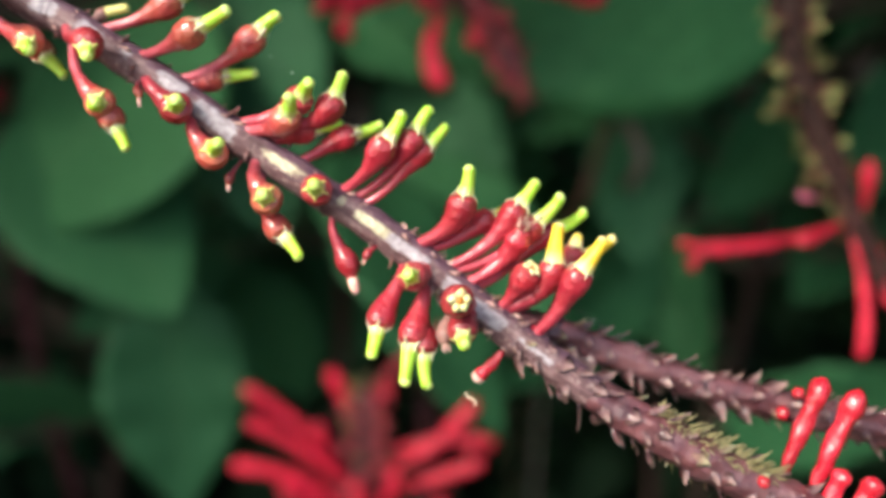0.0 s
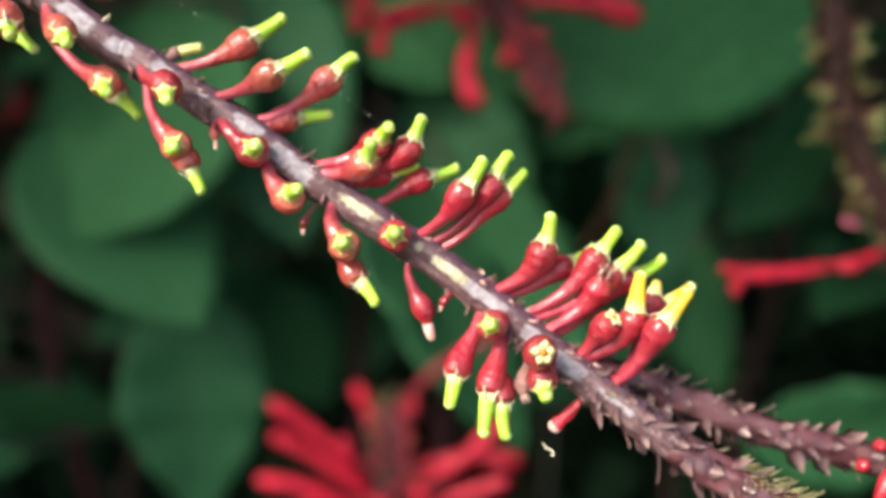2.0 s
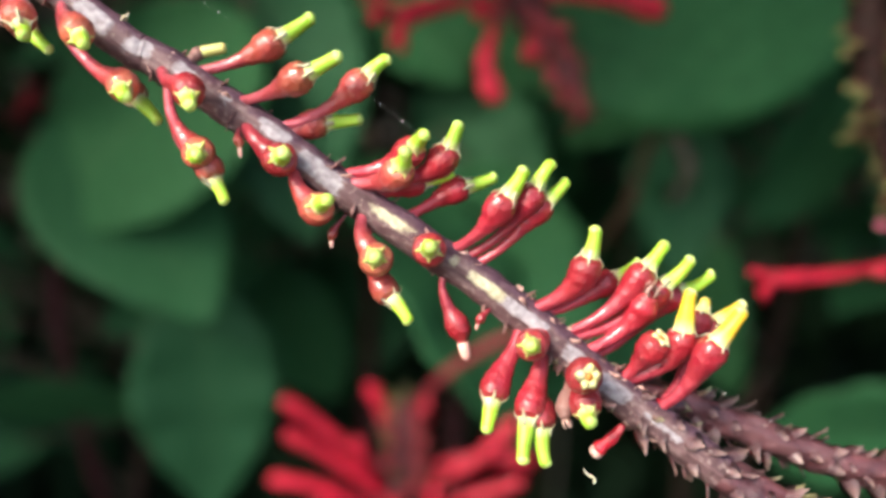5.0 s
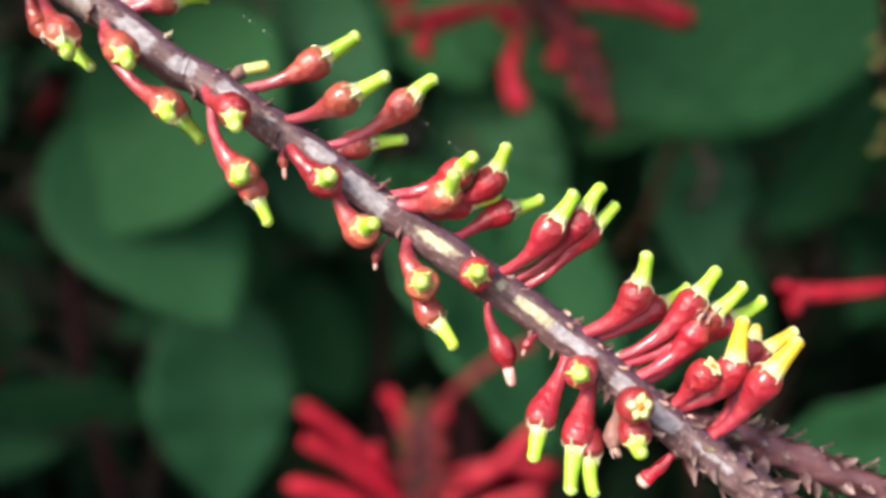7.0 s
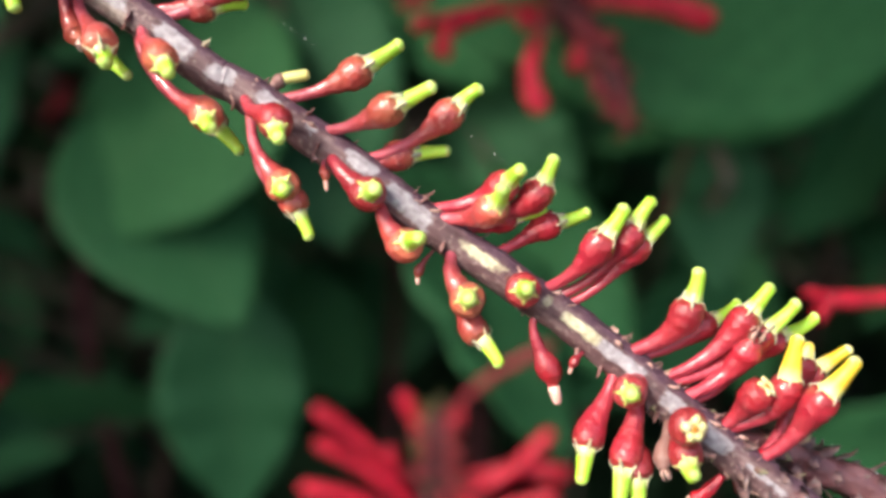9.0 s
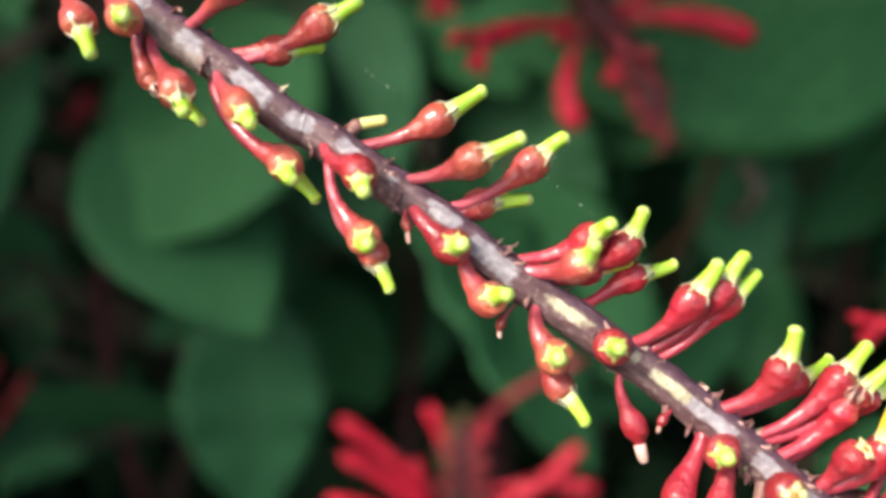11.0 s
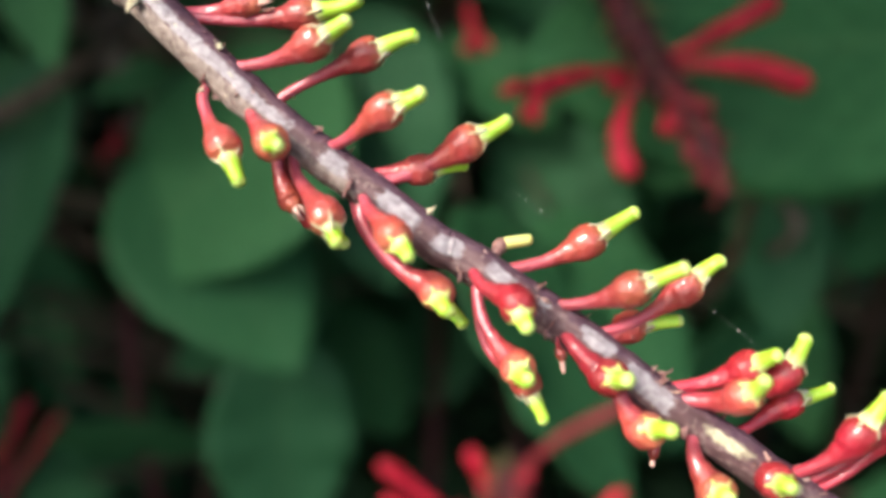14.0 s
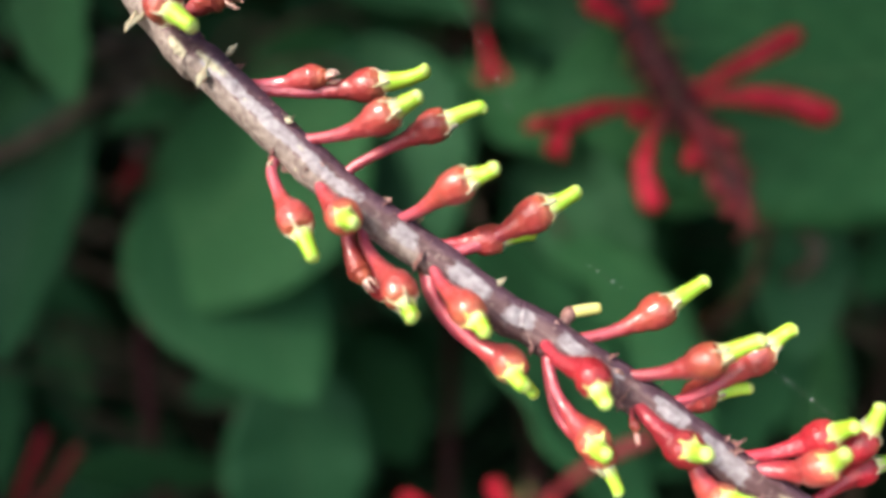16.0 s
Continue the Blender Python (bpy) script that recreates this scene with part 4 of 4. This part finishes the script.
leaf(WEST, (-3.107, 8.200, -1.460), (-4.628, 7.900, -1.462), 1.12, (0.5, -0.6, -1.0), 4)
leaf(MID, (-0.784, 6.500, 0.771), (0.464, 6.100, -1.316), 1.40, (0.85, -0.6, -0.15), 2)
leaf(EAST, (2.256, 7.000, -1.399), (4.085, 6.850, -1.269), 1.19, (0.5, -0.75, -0.4), 0)
leaf(EAST, (1.410, 6.500, 1.112), (1.450, 6.300, -0.120), 0.76)
leaf(WEST, (-1.774, 7.000, 2.370), (-1.329, 6.600, 0.119), 1.52, (-0.2, -0.7, 0.75))
leaf(WEST, (-3.909, 5.900, 2.939), (-3.435, 5.600, 1.506), 0.79, (-0.5, -0.6, 0.6))
leaf(WEST, (-3.903, 6.600, 1.814), (-4.363, 6.300, -0.261), 1.01)
leaf(MID, (-0.140, 7.000, 0.741), (0.936, 6.700, -0.830), 1.08)
leaf(EAST, (1.794, 7.600, 1.178), (1.397, 7.300, -0.311), 1.07, (0.5, -0.85, -0.4))
leaf(EAST, (3.354, 7.800, 1.641), (2.322, 7.600, 0.204), 1.16, (0.5, -0.85, -0.4))
leaf(EAST, (3.744, 7.000, 1.473), (3.20, 6.800, 0.32), 1.05, (0.6, -0.8, -0.05))
leaf(EAST, (1.921, 7.400, 0.102), (0.453, 7.200, -1.317), 1.15, (0.4, -0.85, -0.6))
leaf(WEST, (-2.660, 7.600, 2.496), (-1.281, 7.400, 1.315), 1.28, (-0.2, -0.7, 0.75))
leaf(WEST, (-2.105, 6.800, 2.708), (-0.288, 6.600, 2.353), 0.53)
leaf(MID, (-0.613, 7.400, 3.011), (0.217, 7.200, 2.028), 0.96, (-0.45, -0.75, 0.6))
leaf(MID, (-0.407, 7.400, 1.557), (0.447, 7.100, 0.098), 1.14, (-0.45, -0.75, 0.6))
leaf(MID, (-1.028, 7.000, 2.115), (-0.109, 6.900, 1.407), 0.77, (-0.45, -0.75, 0.6))

leaf(WEST, (-4.628, 7.600, -1.972), (-3.756, 7.450, -1.718), 0.36, (-0.2, -0.7, 0.7))
leaf(MID, (-1.386, 7.300, 3.044), (-0.406, 7.150, 2.535), 0.58, (-0.2, -0.6, 0.8))


def filler(owner, count, lo, hi, seed):
    r2 = random.Random(seed)
    for k in range(count):
        b = Vector((r2.uniform(lo[0], hi[0]), r2.uniform(lo[1], hi[1]), r2.uniform(lo[2], hi[2])))
        d = Vector((r2.uniform(-1, 1), r2.uniform(-0.6, 0.3), r2.uniform(-1.2, 0.1))).normalized() * r2.uniform(1.2, 2.2)
        leaf(owner, b, b + d, d.length * r2.uniform(0.45, 0.62), (r2.uniform(-0.5, 0.5), -0.6, r2.uniform(0.3, 1.0)))


filler(WEST, 32, (-7.5, 8.7, -1.5), (-2.0, 10.6, 4.5), 1)
filler(MID, 32, (-3.0, 8.7, -0.2), (3.0, 10.6, 4.5), 2)
filler(EAST, 32, (1.5, 8.7, -0.2), (7.5, 10.6, 4.5), 3)

# the thicket behind and round about: leaves past counting
def thicket(name, count, place, size, seed, label, mat=None):
    r2 = random.Random(seed)
    bm = bmesh.new()
    for k in range(count):
        c = place(r2)
        d = Vector((r2.uniform(-1, 1), r2.uniform(-1, 1), r2.uniform(-0.9, 0.2))).normalized()
        n = Vector((r2.uniform(-0.6, 0.6), r2.uniform(-0.9, 0.3), 1)).normalized()
        w = d.cross(n).normalized()
        n = w.cross(d)
        s = size * r2.uniform(0.7, 1.3)
        spine = [c + d * s * v - n * s * 0.2 * v * v for v in (0, 0.3, 0.65, 1.0)]
        wide = [0.02, 0.24, 0.22, 0.01]
        rows = [(bm.verts.new(p - w * s * h + n * s * h * 0.25), bm.verts.new(p), bm.verts.new(p + w * s * h + n * s * h * 0.25)) for p, h in zip(spine, wide)]
        for a, b in zip(rows, rows[1:]):
            for i in range(2):
                bm.faces.new((a[i], a[i + 1], b[i + 1], b[i]))
    me = bpy.data.meshes.new(name)
    bm.to_mesh(me)
    bm.free()
    me.polygons.foreach_set("use_smooth", [True] * len(me.polygons))
    me.materials.append(mat or LEAF)
    tagged(new(name, me), label, "foliage", kind="stuff")


def shade_hedge_place(r):
    y = r.uniform(-0.02, 1.1) if r.random() < 0.85 else r.uniform(-0.3, 1.9)
    side = -1 if r.random() < 0.6 else 1
    x = 0.54 + 0.62 * max(0.0, y - 0.25) + abs(r.gauss(0.0, 0.28)) + 0.3 * max(0.0, -y)
    top = (1.48 if side < 0 else 1.7) * (1 - 0.35 * max(0.0, x - 1.0))
    return Vector((side * x, y, r.uniform(0.03, top)))


def thicket_place(r):
    x = r.gauss(0.0, 1.15)
    y = 0.95 + abs(r.gauss(0.0, 0.6)) + 0.25 * noise.noise(Vector((x * 1.5, 3, 0))) ** 2
    return Vector((x, y, r.uniform(0.02, 1.95 - 0.16 * x * x + 0.25 * noise.noise(Vector((x * 2, y * 2, 7))))))


def shade_overhang_place(r):
    if r.random() < 0.06:
        p = Vector((r.uniform(-0.46, 0.1), r.uniform(0.05, 0.2), r.uniform(1.46, 1.66)))
    else:
        x = r.uniform(-0.42, 1.0) if r.random() < 0.82 else r.uniform(-1.0, -0.42)
        p = Vector((x, r.uniform(0.12, 1.1), r.uniform(1.42, 1.8)))
    # a gap left among the leaves so that some sun reaches those behind
    if (p.x + 0.754 * (p.z - 1.5) + 0.31) ** 2 + (p.y + 0.725 * (p.z - 1.5) - 0.20) ** 2 < 0.121**2:
        p.y += 0.4
    return p


thicket("thicket", 6000, thicket_place, 0.13, 31, "dense thicket of dull green leaves, shade put into their colour", SHADE_LEAF)
thicket("hedge", 3600, shade_hedge_place, 0.13, 33, "unseen dark green leaves on both sides, added to block light")
thicket("overhang", 2700, shade_overhang_place, 0.11, 34, "unseen dark green leaves overhead, added to shade the background")
thicket("overhang", 75, lambda r: Vector((r.uniform(-0.85, -0.55), r.uniform(0.0, 0.2), r.uniform(1.36, 1.54))), 0.11, 36, "unseen dark green branch overhead, added to shade the low left leaves")
thicket("undergrowth", 4200, lambda r: Vector((r.gauss(0, 1.3), r.gauss(0.4, 1.1), abs(r.gauss(0, 0.14)) + 0.01)), 0.11, 32, "low undergrowth on the soil, shade put into its leaf colour", SHADE_LEAF)


# ---- far flower spikes ----
def far_spike(path, roots, label, r=0.058, mat=None):
    """A flower stalk: path in the plan, roots in metres beyond it down to the ground."""
    foot = Vector((roots[-1][0], roots[-1][1], 0))
    ob = thing("flower_spike", foot, label, "flower spike", "far flower spikes")
    pts = [Vector(p) for p in roots[::-1]] + [at(p) for p in path]
    run = spline(pts, 8)
    n = len(run) - 1
    rr = [METRES * profile([(0, 0.085), (0.6, r * 1.15), (0.85, r), (1, r * 0.25)], i / n) for i in range(n + 1)]
    part("stem", sweep(run, rr, 14, 0.3, 2.0, fold=2.0, pitch=160.0), mat or OLD_STEM, ob)
    return ob, run, rr


PINK_BUD = flesh("pink_bud", (0.46, 0.10, 0.16), (0.58, 0.18, 0.24), (0.70, 0.40, 0.42), 0.5)
TAIL = flesh("dull_crimson_bud", (0.13, 0.014, 0.020), (0.24, 0.030, 0.040), (0.34, 0.10, 0.10), 0.55, gloss=0.25)
crimson_spike, run, rr = far_spike([(-0.195, 4.300, 1.926), (-0.053, 4.250, 1.579), (0.122, 4.200, 1.243), (0.269, 4.120, 1.016), (0.338, 4.050, 0.835), (0.397, 4.000, 0.661)], [at((-0.4, 4.7, 2.7)), at((-0.3, 7.4, 3.6)), at((-0.2, 9.6, 2.0)), at((-0.2, 9.9, -6.0)), Vector((-0.013, 0.4, -0.01))], "nodding crimson flower spike with long tubular flowers", 0.075)
tube(crimson_spike, (-0.028, 4.150, 1.245), (-0.458, 3.980, 1.110), "lip", 0.052, FAR_PETAL, bend=(0, 0, 0.05))
tube(crimson_spike, (0.011, 4.150, 1.169), (0.010, 4.100, 0.758), "", 0.052, FAR_PETAL, bend=(-0.06, 0, 0))
tube(crimson_spike, (0.198, 4.150, 1.273), (0.771, 4.100, 1.177), "", 0.06, FAR_PETAL, bend=(0, 0, 0.07))
tube(crimson_spike, (0.139, 4.170, 1.289), (0.632, 4.120, 1.574), "", 0.05, FAR_PETAL, bend=(0.02, 0, 0.03))
tube(crimson_spike, (0.036, 4.150, 1.207), (-0.131, 4.100, 1.171), "bud", 0.045, FAR_PETAL)
tube(crimson_spike, (0.158, 4.130, 1.117), (0.141, 4.080, 0.946), "bud", 0.05, FAR_PETAL)
tube(crimson_spike, (-0.143, 4.200, 1.630), (-0.327, 4.150, 1.731), "", 0.05, FAR_PETAL)
tube(crimson_spike, (-0.131, 4.200, 1.708), (0.053, 4.150, 1.732), "", 0.05, FAR_PETAL)
tube(crimson_spike, (0.116, 4.120, 1.228), (0.203, 4.060, 1.106), "bud", 0.030, TAIL)
tube(crimson_spike, (0.177, 4.110, 1.164), (0.298, 4.050, 1.056), "bud", 0.030, TAIL)
tube(crimson_spike, (0.151, 4.100, 1.112), (0.212, 4.040, 0.980), "bud", 0.030, TAIL)
tube(crimson_spike, (0.211, 4.090, 1.073), (0.318, 4.030, 0.968), "bud", 0.030, TAIL)
tube(crimson_spike, (0.209, 4.080, 1.022), (0.225, 4.020, 0.867), "bud", 0.030, TAIL)
tube(crimson_spike, (0.268, 4.070, 0.997), (0.367, 4.010, 0.868), "bud", 0.030, TAIL)
tube(crimson_spike, (0.254, 4.060, 0.946), (0.235, 4.000, 0.816), "bud", 0.030, TAIL)
tube(crimson_spike, (0.300, 4.050, 0.920), (0.381, 3.990, 0.757), "bud", 0.030, TAIL)
tube(crimson_spike, (0.286, 4.040, 0.870), (0.283, 3.980, 0.731), "bud", 0.030, TAIL)
tube(crimson_spike, (0.332, 4.030, 0.821), (0.376, 3.970, 0.696), "bud", 0.030, TAIL)
tube(crimson_spike, (0.020, 4.020, 1.258), (-0.025, 3.960, 1.076), "bud", 0.030, TAIL)
tube(crimson_spike, (0.190, 4.010, 1.086), (0.318, 3.950, 1.067), "bud", 0.030, TAIL)
bracts_along(crimson_spike, run[-34:], rr[-34:], 0.05 * METRES, 0.0, 9.0, 5, 0.07 * METRES, (BRACT_CRIMSON_MESH, BRACT_DIM_MESH), 15, 0.8)
bracts_along(crimson_spike, run[-44:-22], rr[-44:-22], 0.05 * METRES, 0.0, 9.0, 3, 0.09 * METRES, (BRACT_GREEN_MESH,), 25, 0.9, flank=True)
old_spike, run, rr = far_spike([(1.377, 3.450, 1.065), (1.385, 3.430, 0.857), (1.406, 3.410, 0.695), (1.453, 3.400, 0.526), (1.507, 3.390, 0.380), (1.555, 3.380, 0.235), (1.603, 3.360, 0.090), (1.688, 3.340, -0.085), (1.787, 3.300, -0.279), (1.921, 3.270, -0.534)], [at((1.40, 3.6, 1.8)), at((1.6, 5.2, 3.2)), at((2.2, 9.2, 2.6)), at((2.3, 9.6, -6.0)), Vector((0.15, 0.4, -0.01))], "old purple-brown spike with greenish scales and scarlet flowers", 0.046, BROWN_STEM)
tube(old_spike, (1.577, 3.360, 0.101), (0.984, 3.330, -0.004), "lip", 0.030, FAR_PETAL, bend=(0, 0, 0))
tube(old_spike, (1.524, 3.340, 0.090), (1.346, 3.290, 0.028), "bud", 0.032, FAR_PETAL)
tube(old_spike, (1.585, 3.340, 0.046), (1.596, 3.290, -0.420), "", 0.023, FAR_PETAL, bend=(0.04, 0, 0))
tube(old_spike, (1.639, 3.360, 0.152), (1.640, 3.310, 0.340), "bud", 0.032, FAR_PETAL)
tube(old_spike, (1.699, 3.340, 0.002), (1.717, 3.290, -0.224), "", 0.024, FAR_PETAL)
tube(old_spike, (1.467, 3.360, 0.200), (1.369, 3.310, 0.208), "bud", 0.017, PINK_BUD)
TIPPED = flesh("green_tipped_scale", (0.060, 0.020, 0.018), (0.12, 0.042, 0.034), (0.20, 0.11, 0.08), 0.6, gloss=0.2, tip=(0.44, 0.50, 0.18))
MAROON = flesh("maroon_scale", (0.045, 0.016, 0.016), (0.09, 0.030, 0.028), (0.15, 0.07, 0.06), 0.6, gloss=0.2)
TIPPED_MESHES = tuple(bract_mesh("scale", TIPPED, w, 0.1, c, 6) for w, c in ((1.1, 0.4), (1.4, 0.6), (0.9, 0.3)))
MAROON_MESHES = tuple(bract_mesh("scale", MAROON, w, 0.1, c, 6) for w, c in ((1.3, 0.3), (1.6, 0.2)))
bracts_along(old_spike, run[-76:-22], rr[-76:-22], 0.05 * METRES, 0.0, 9.0, 6, 0.075 * METRES, TIPPED_MESHES, 16, 1.3, flank=True)
bracts_along(old_spike, run[-76:-4], rr[-76:-4], 0.045 * METRES, 0.0, 9.0, 6, 0.040 * METRES, MAROON_MESHES, 18, 0.6)
scarlet_spike, run, rr = far_spike([(-0.508, 5.400, -2.390), (-0.500, 5.380, -1.924), (-0.487, 5.350, -1.494), (-0.475, 5.320, -1.138), (-0.477, 5.300, -0.908), (-0.484, 5.300, -0.821)], [at((-0.52, 5.45, -3.5)), Vector((-0.034, 0.45, 0.4)), Vector((-0.034, 0.46, -0.01))], "upright scarlet flower spike with many open tubes", 0.085, OLD_STEM)
tube(scarlet_spike, (-0.587, 5.300, -1.359), (-1.218, 5.250, -0.839), "", 0.046, FAR_PETAL, bend=(-0.05, 0, 0.09))
tube(scarlet_spike, (-0.535, 5.300, -1.497), (-1.190, 5.200, -1.034), "", 0.046, FAR_PETAL, bend=(-0.03, 0, 0.1))
tube(scarlet_spike, (-0.535, 5.300, -1.653), (-1.269, 5.150, -1.297), "", 0.046, FAR_PETAL, bend=(0, 0, 0.12))
tube(scarlet_spike, (-0.562, 5.300, -1.757), (-0.966, 5.100, -1.397), "", 0.046, FAR_PETAL, bend=(0, 0, 0.06))
tube(scarlet_spike, (-0.536, 5.300, -1.168), (-0.693, 5.220, -0.734), "", 0.046, FAR_PETAL, bend=(-0, 0, 0.06))
tube(scarlet_spike, (-0.570, 5.300, -1.445), (-0.743, 5.100, -1.023), "", 0.046, FAR_PETAL, bend=(-0.03, 0, 0.02))
tube(scarlet_spike, (-0.439, 5.300, -1.168), (-0.328, 5.300, -0.821), "bud", 0.05, FAR_PETAL)
tube(scarlet_spike, (-0.397, 5.300, -1.375), (0.208, 5.200, -0.912), "", 0.046, FAR_PETAL, bend=(0.04, 0, -0.02))
tube(scarlet_spike, (-0.362, 5.300, -1.254), (0.327, 5.250, -1.189), "", 0.046, FAR_PETAL, bend=(0, 0, 0.07))
tube(scarlet_spike, (-0.379, 5.300, -1.514), (0.247, 5.150, -1.273), "", 0.046, FAR_PETAL, bend=(0, 0, 0.03))
tube(scarlet_spike, (-0.396, 5.300, -1.756), (-0.506, 5.000, -1.355), "", 0.046, FAR_PETAL)
tube(scarlet_spike, (-0.424, 5.300, -1.722), (-0.272, 5.020, -1.301), "", 0.046, FAR_PETAL)
tube(scarlet_spike, (-0.361, 5.300, -1.825), (0.018, 5.100, -1.488), "", 0.046, FAR_PETAL)
tube(scarlet_spike, (-0.534, 5.300, -1.964), (-1.087, 5.120, -1.597), "", 0.046, FAR_PETAL, bend=(0, 0, 0.06))
tube(scarlet_spike, (-0.395, 5.300, -1.964), (0.219, 5.120, -1.594), "", 0.046, FAR_PETAL, bend=(0, 0, 0.06))
tube(scarlet_spike, (-0.451, 5.200, -0.906), (0.176, 4.900, -0.377), "", 0.038, TAIL, bend=(-0.05, 0, 0.08))
tube(scarlet_spike, (-0.498, 5.260, -1.004), (-0.622, 5.200, -0.958), "bud", 0.045, TAIL)
tube(scarlet_spike, (-0.480, 5.260, -1.090), (-0.567, 5.200, -1.043), "bud", 0.045, TAIL)
tube(scarlet_spike, (-0.446, 5.260, -1.055), (-0.315, 5.200, -1.070), "bud", 0.045, TAIL)
tube(scarlet_spike, (-0.450, 5.260, -0.970), (-0.356, 5.200, -0.941), "bud", 0.045, TAIL)
tube(scarlet_spike, (-0.480, 5.260, -1.262), (-0.611, 5.200, -1.179), "bud", 0.045, TAIL)
tube(scarlet_spike, (-0.435, 5.260, -1.193), (-0.315, 5.200, -1.213), "bud", 0.045, TAIL)
tube(scarlet_spike, (-0.463, 5.260, -1.365), (-0.356, 5.200, -1.298), "bud", 0.045, TAIL)
bracts_along(scarlet_spike, run[-40:], rr[-40:], 0.09 * METRES, 0.0, 9.0, 4, 0.14 * METRES, (BRACT_CRIMSON_MESH, BRACT_DIM_MESH, BRACT_GREEN_MESH), 17, 0.6)
dim_spike, run, rr = far_spike([(-4.2, 6.5, -2.2), (-4.1, 6.45, -1.6), (-4.0, 6.4, -1.2)], [at((-4.25, 6.6, -3.5)), Vector((-0.275, 0.55, 0.3)), Vector((-0.275, 0.56, -0.01))], "dim red flower spike low among the leaves")
tube(dim_spike, (-4.114, 6.400, -1.511), (-3.621, 6.300, -0.832), r=0.042, mat=SHADE_PETAL)
tube(dim_spike, (-4.202, 6.400, -1.432), (-3.874, 6.300, -0.740), r=0.042, mat=SHADE_PETAL)
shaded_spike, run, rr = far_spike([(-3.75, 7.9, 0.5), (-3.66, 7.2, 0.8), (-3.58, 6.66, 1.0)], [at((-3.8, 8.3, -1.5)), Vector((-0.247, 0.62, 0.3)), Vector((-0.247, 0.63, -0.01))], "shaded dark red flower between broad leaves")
tube(shaded_spike, (-3.587, 6.600, 0.961), (-3.376, 6.500, 1.146), "lip", r=0.05, mat=SHADE_PETAL)
upper_spike, run, rr = far_spike([(-0.9, 6.4, 2.6), (-0.82, 6.1, 2.3), (-0.8, 6.02, 2.1)], [at((-1.0, 7.4, 3.4)), at((-1.1, 9.3, 2.0)), at((-1.1, 9.6, -6.0)), Vector((-0.07, 0.4, -0.01))], "small crimson flower hanging among dark leaves")
tube(upper_spike, (-0.802, 6.000, 2.071), (-0.737, 5.900, 1.802), "lip", r=0.05, mat=FAR_PETAL)

# dead twigs among the shrubs
PALE_TWIG = flesh("pale_twig", (0.12, 0.090, 0.075), (0.24, 0.19, 0.16), (0.34, 0.28, 0.24), 0.7, gloss=0.15, grain=300.0)
RED_TWIG = flesh("reddish_twig", (0.045, 0.020, 0.014), (0.10, 0.046, 0.034), (0.16, 0.10, 0.08), 0.7, gloss=0.15, grain=300.0)


def twig(points, r, label, mat=TWIG):
    pts = [at(p) for p in points]
    low = pts[-1].copy()
    run = spline(pts + [Vector((low.x, low.y + 0.06, low.z * 0.5)), Vector((low.x + 0.02, low.y + 0.08, -0.01))], 8)
    ob = thing("dead_twig", (run[-1].x, run[-1].y, 0), label, "twig")
    part("stick", sweep(run, [r * METRES] * len(run), 10, 0.12), mat, ob)


twig([(-3.134, 6.5, 2.18), (-3.544, 6.3, 1.672), (-3.981, 6.2, 1.325), (-4.389, 6.2, 1.117), (-4.9, 6.3, 0.6)], 0.07, "bare grey-brown twig crossing in front of leaves")
twig([(1.255, 6.000, 1.105), (1.299, 5.950, 0.823), (1.350, 5.900, 0.565), (1.45, 7.8, 0.2), (1.5, 10.5, -0.6), (1.7, 14.0, -1.2)], 0.045, "upright pale grey-brown twig between leaves", PALE_TWIG)
twig([(1.232, 6.100, 1.044), (1.112, 6.100, 0.724), (0.976, 6.100, 0.344), (0.95, 7.8, -0.1), (1.1, 10.5, -0.7), (1.3, 14.2, -1.3)], 0.035, "thin reddish-brown twig slanting between leaves", RED_TWIG)


# spider threads caught on the spike
def thread(points, label):
    run = spline([at(p) for p in points], 8)
    ob = thing("spider_thread", run[0], label, "thread", "threads on the flower spike")
    part("silk", sweep(run, [0.00022 * METRES] * len(run), 5), SILK, ob)
    for k in range(4):
        p = run[int(len(run) * (0.12 + 0.27 * k)) - k % 2]
        size = METRES * (0.0006 + 0.0004 * (k % 3))
        bead = bmesh.new()
        bmesh.ops.create_icosphere(bead, subdivisions=2, radius=size)
        for v in bead.verts:
            v.co *= 1 + 0.25 * noise.noise(v.co * 900 + Vector((k, 0, 0)))
        bead.transform(Matrix.Translation(p))
        part("bead", bead, BEAD, ob, "speck of white dust")


thread([(0.187, 1.490, -0.075), (0.265, 1.520, -0.124), (0.354, 1.560, -0.175), (0.442, 1.600, -0.214)], "fine spider thread caught on the flower spike")
thread([(-0.799, 1.500, 0.883), (-0.766, 1.500, 0.829), (-0.740, 1.500, 0.775), (-0.718, 1.500, 0.721)], "fine spider thread caught on the flower spike")
thread([(-0.607, 1.500, 0.508), (-0.578, 1.500, 0.488), (-0.547, 1.500, 0.468)], "fine spider thread caught on the flower spike")
thread([(-0.333, 1.530, 0.361), (-0.288, 1.530, 0.328), (-0.235, 1.540, 0.288)], "fine spider thread caught on the flower spike")
fibre = thing("withered_fibre", at((0.039, 1.530, -0.254)), "curled cream withered fibre hanging on a thread", "fibre")
strand = spline([at(p) for p in ((0.039, 1.530, -0.254), (0.045, 1.530, -0.263), (0.052, 1.530, -0.266), (0.058, 1.530, -0.272), (0.056, 1.530, -0.278))], 6)
part("strand", sweep(strand, [METRES * 0.0014 * (0.3 + min(1.0, i / 6)) for i in range(len(strand))], 8, 0.2), WHITE_TOOTH, fibre)
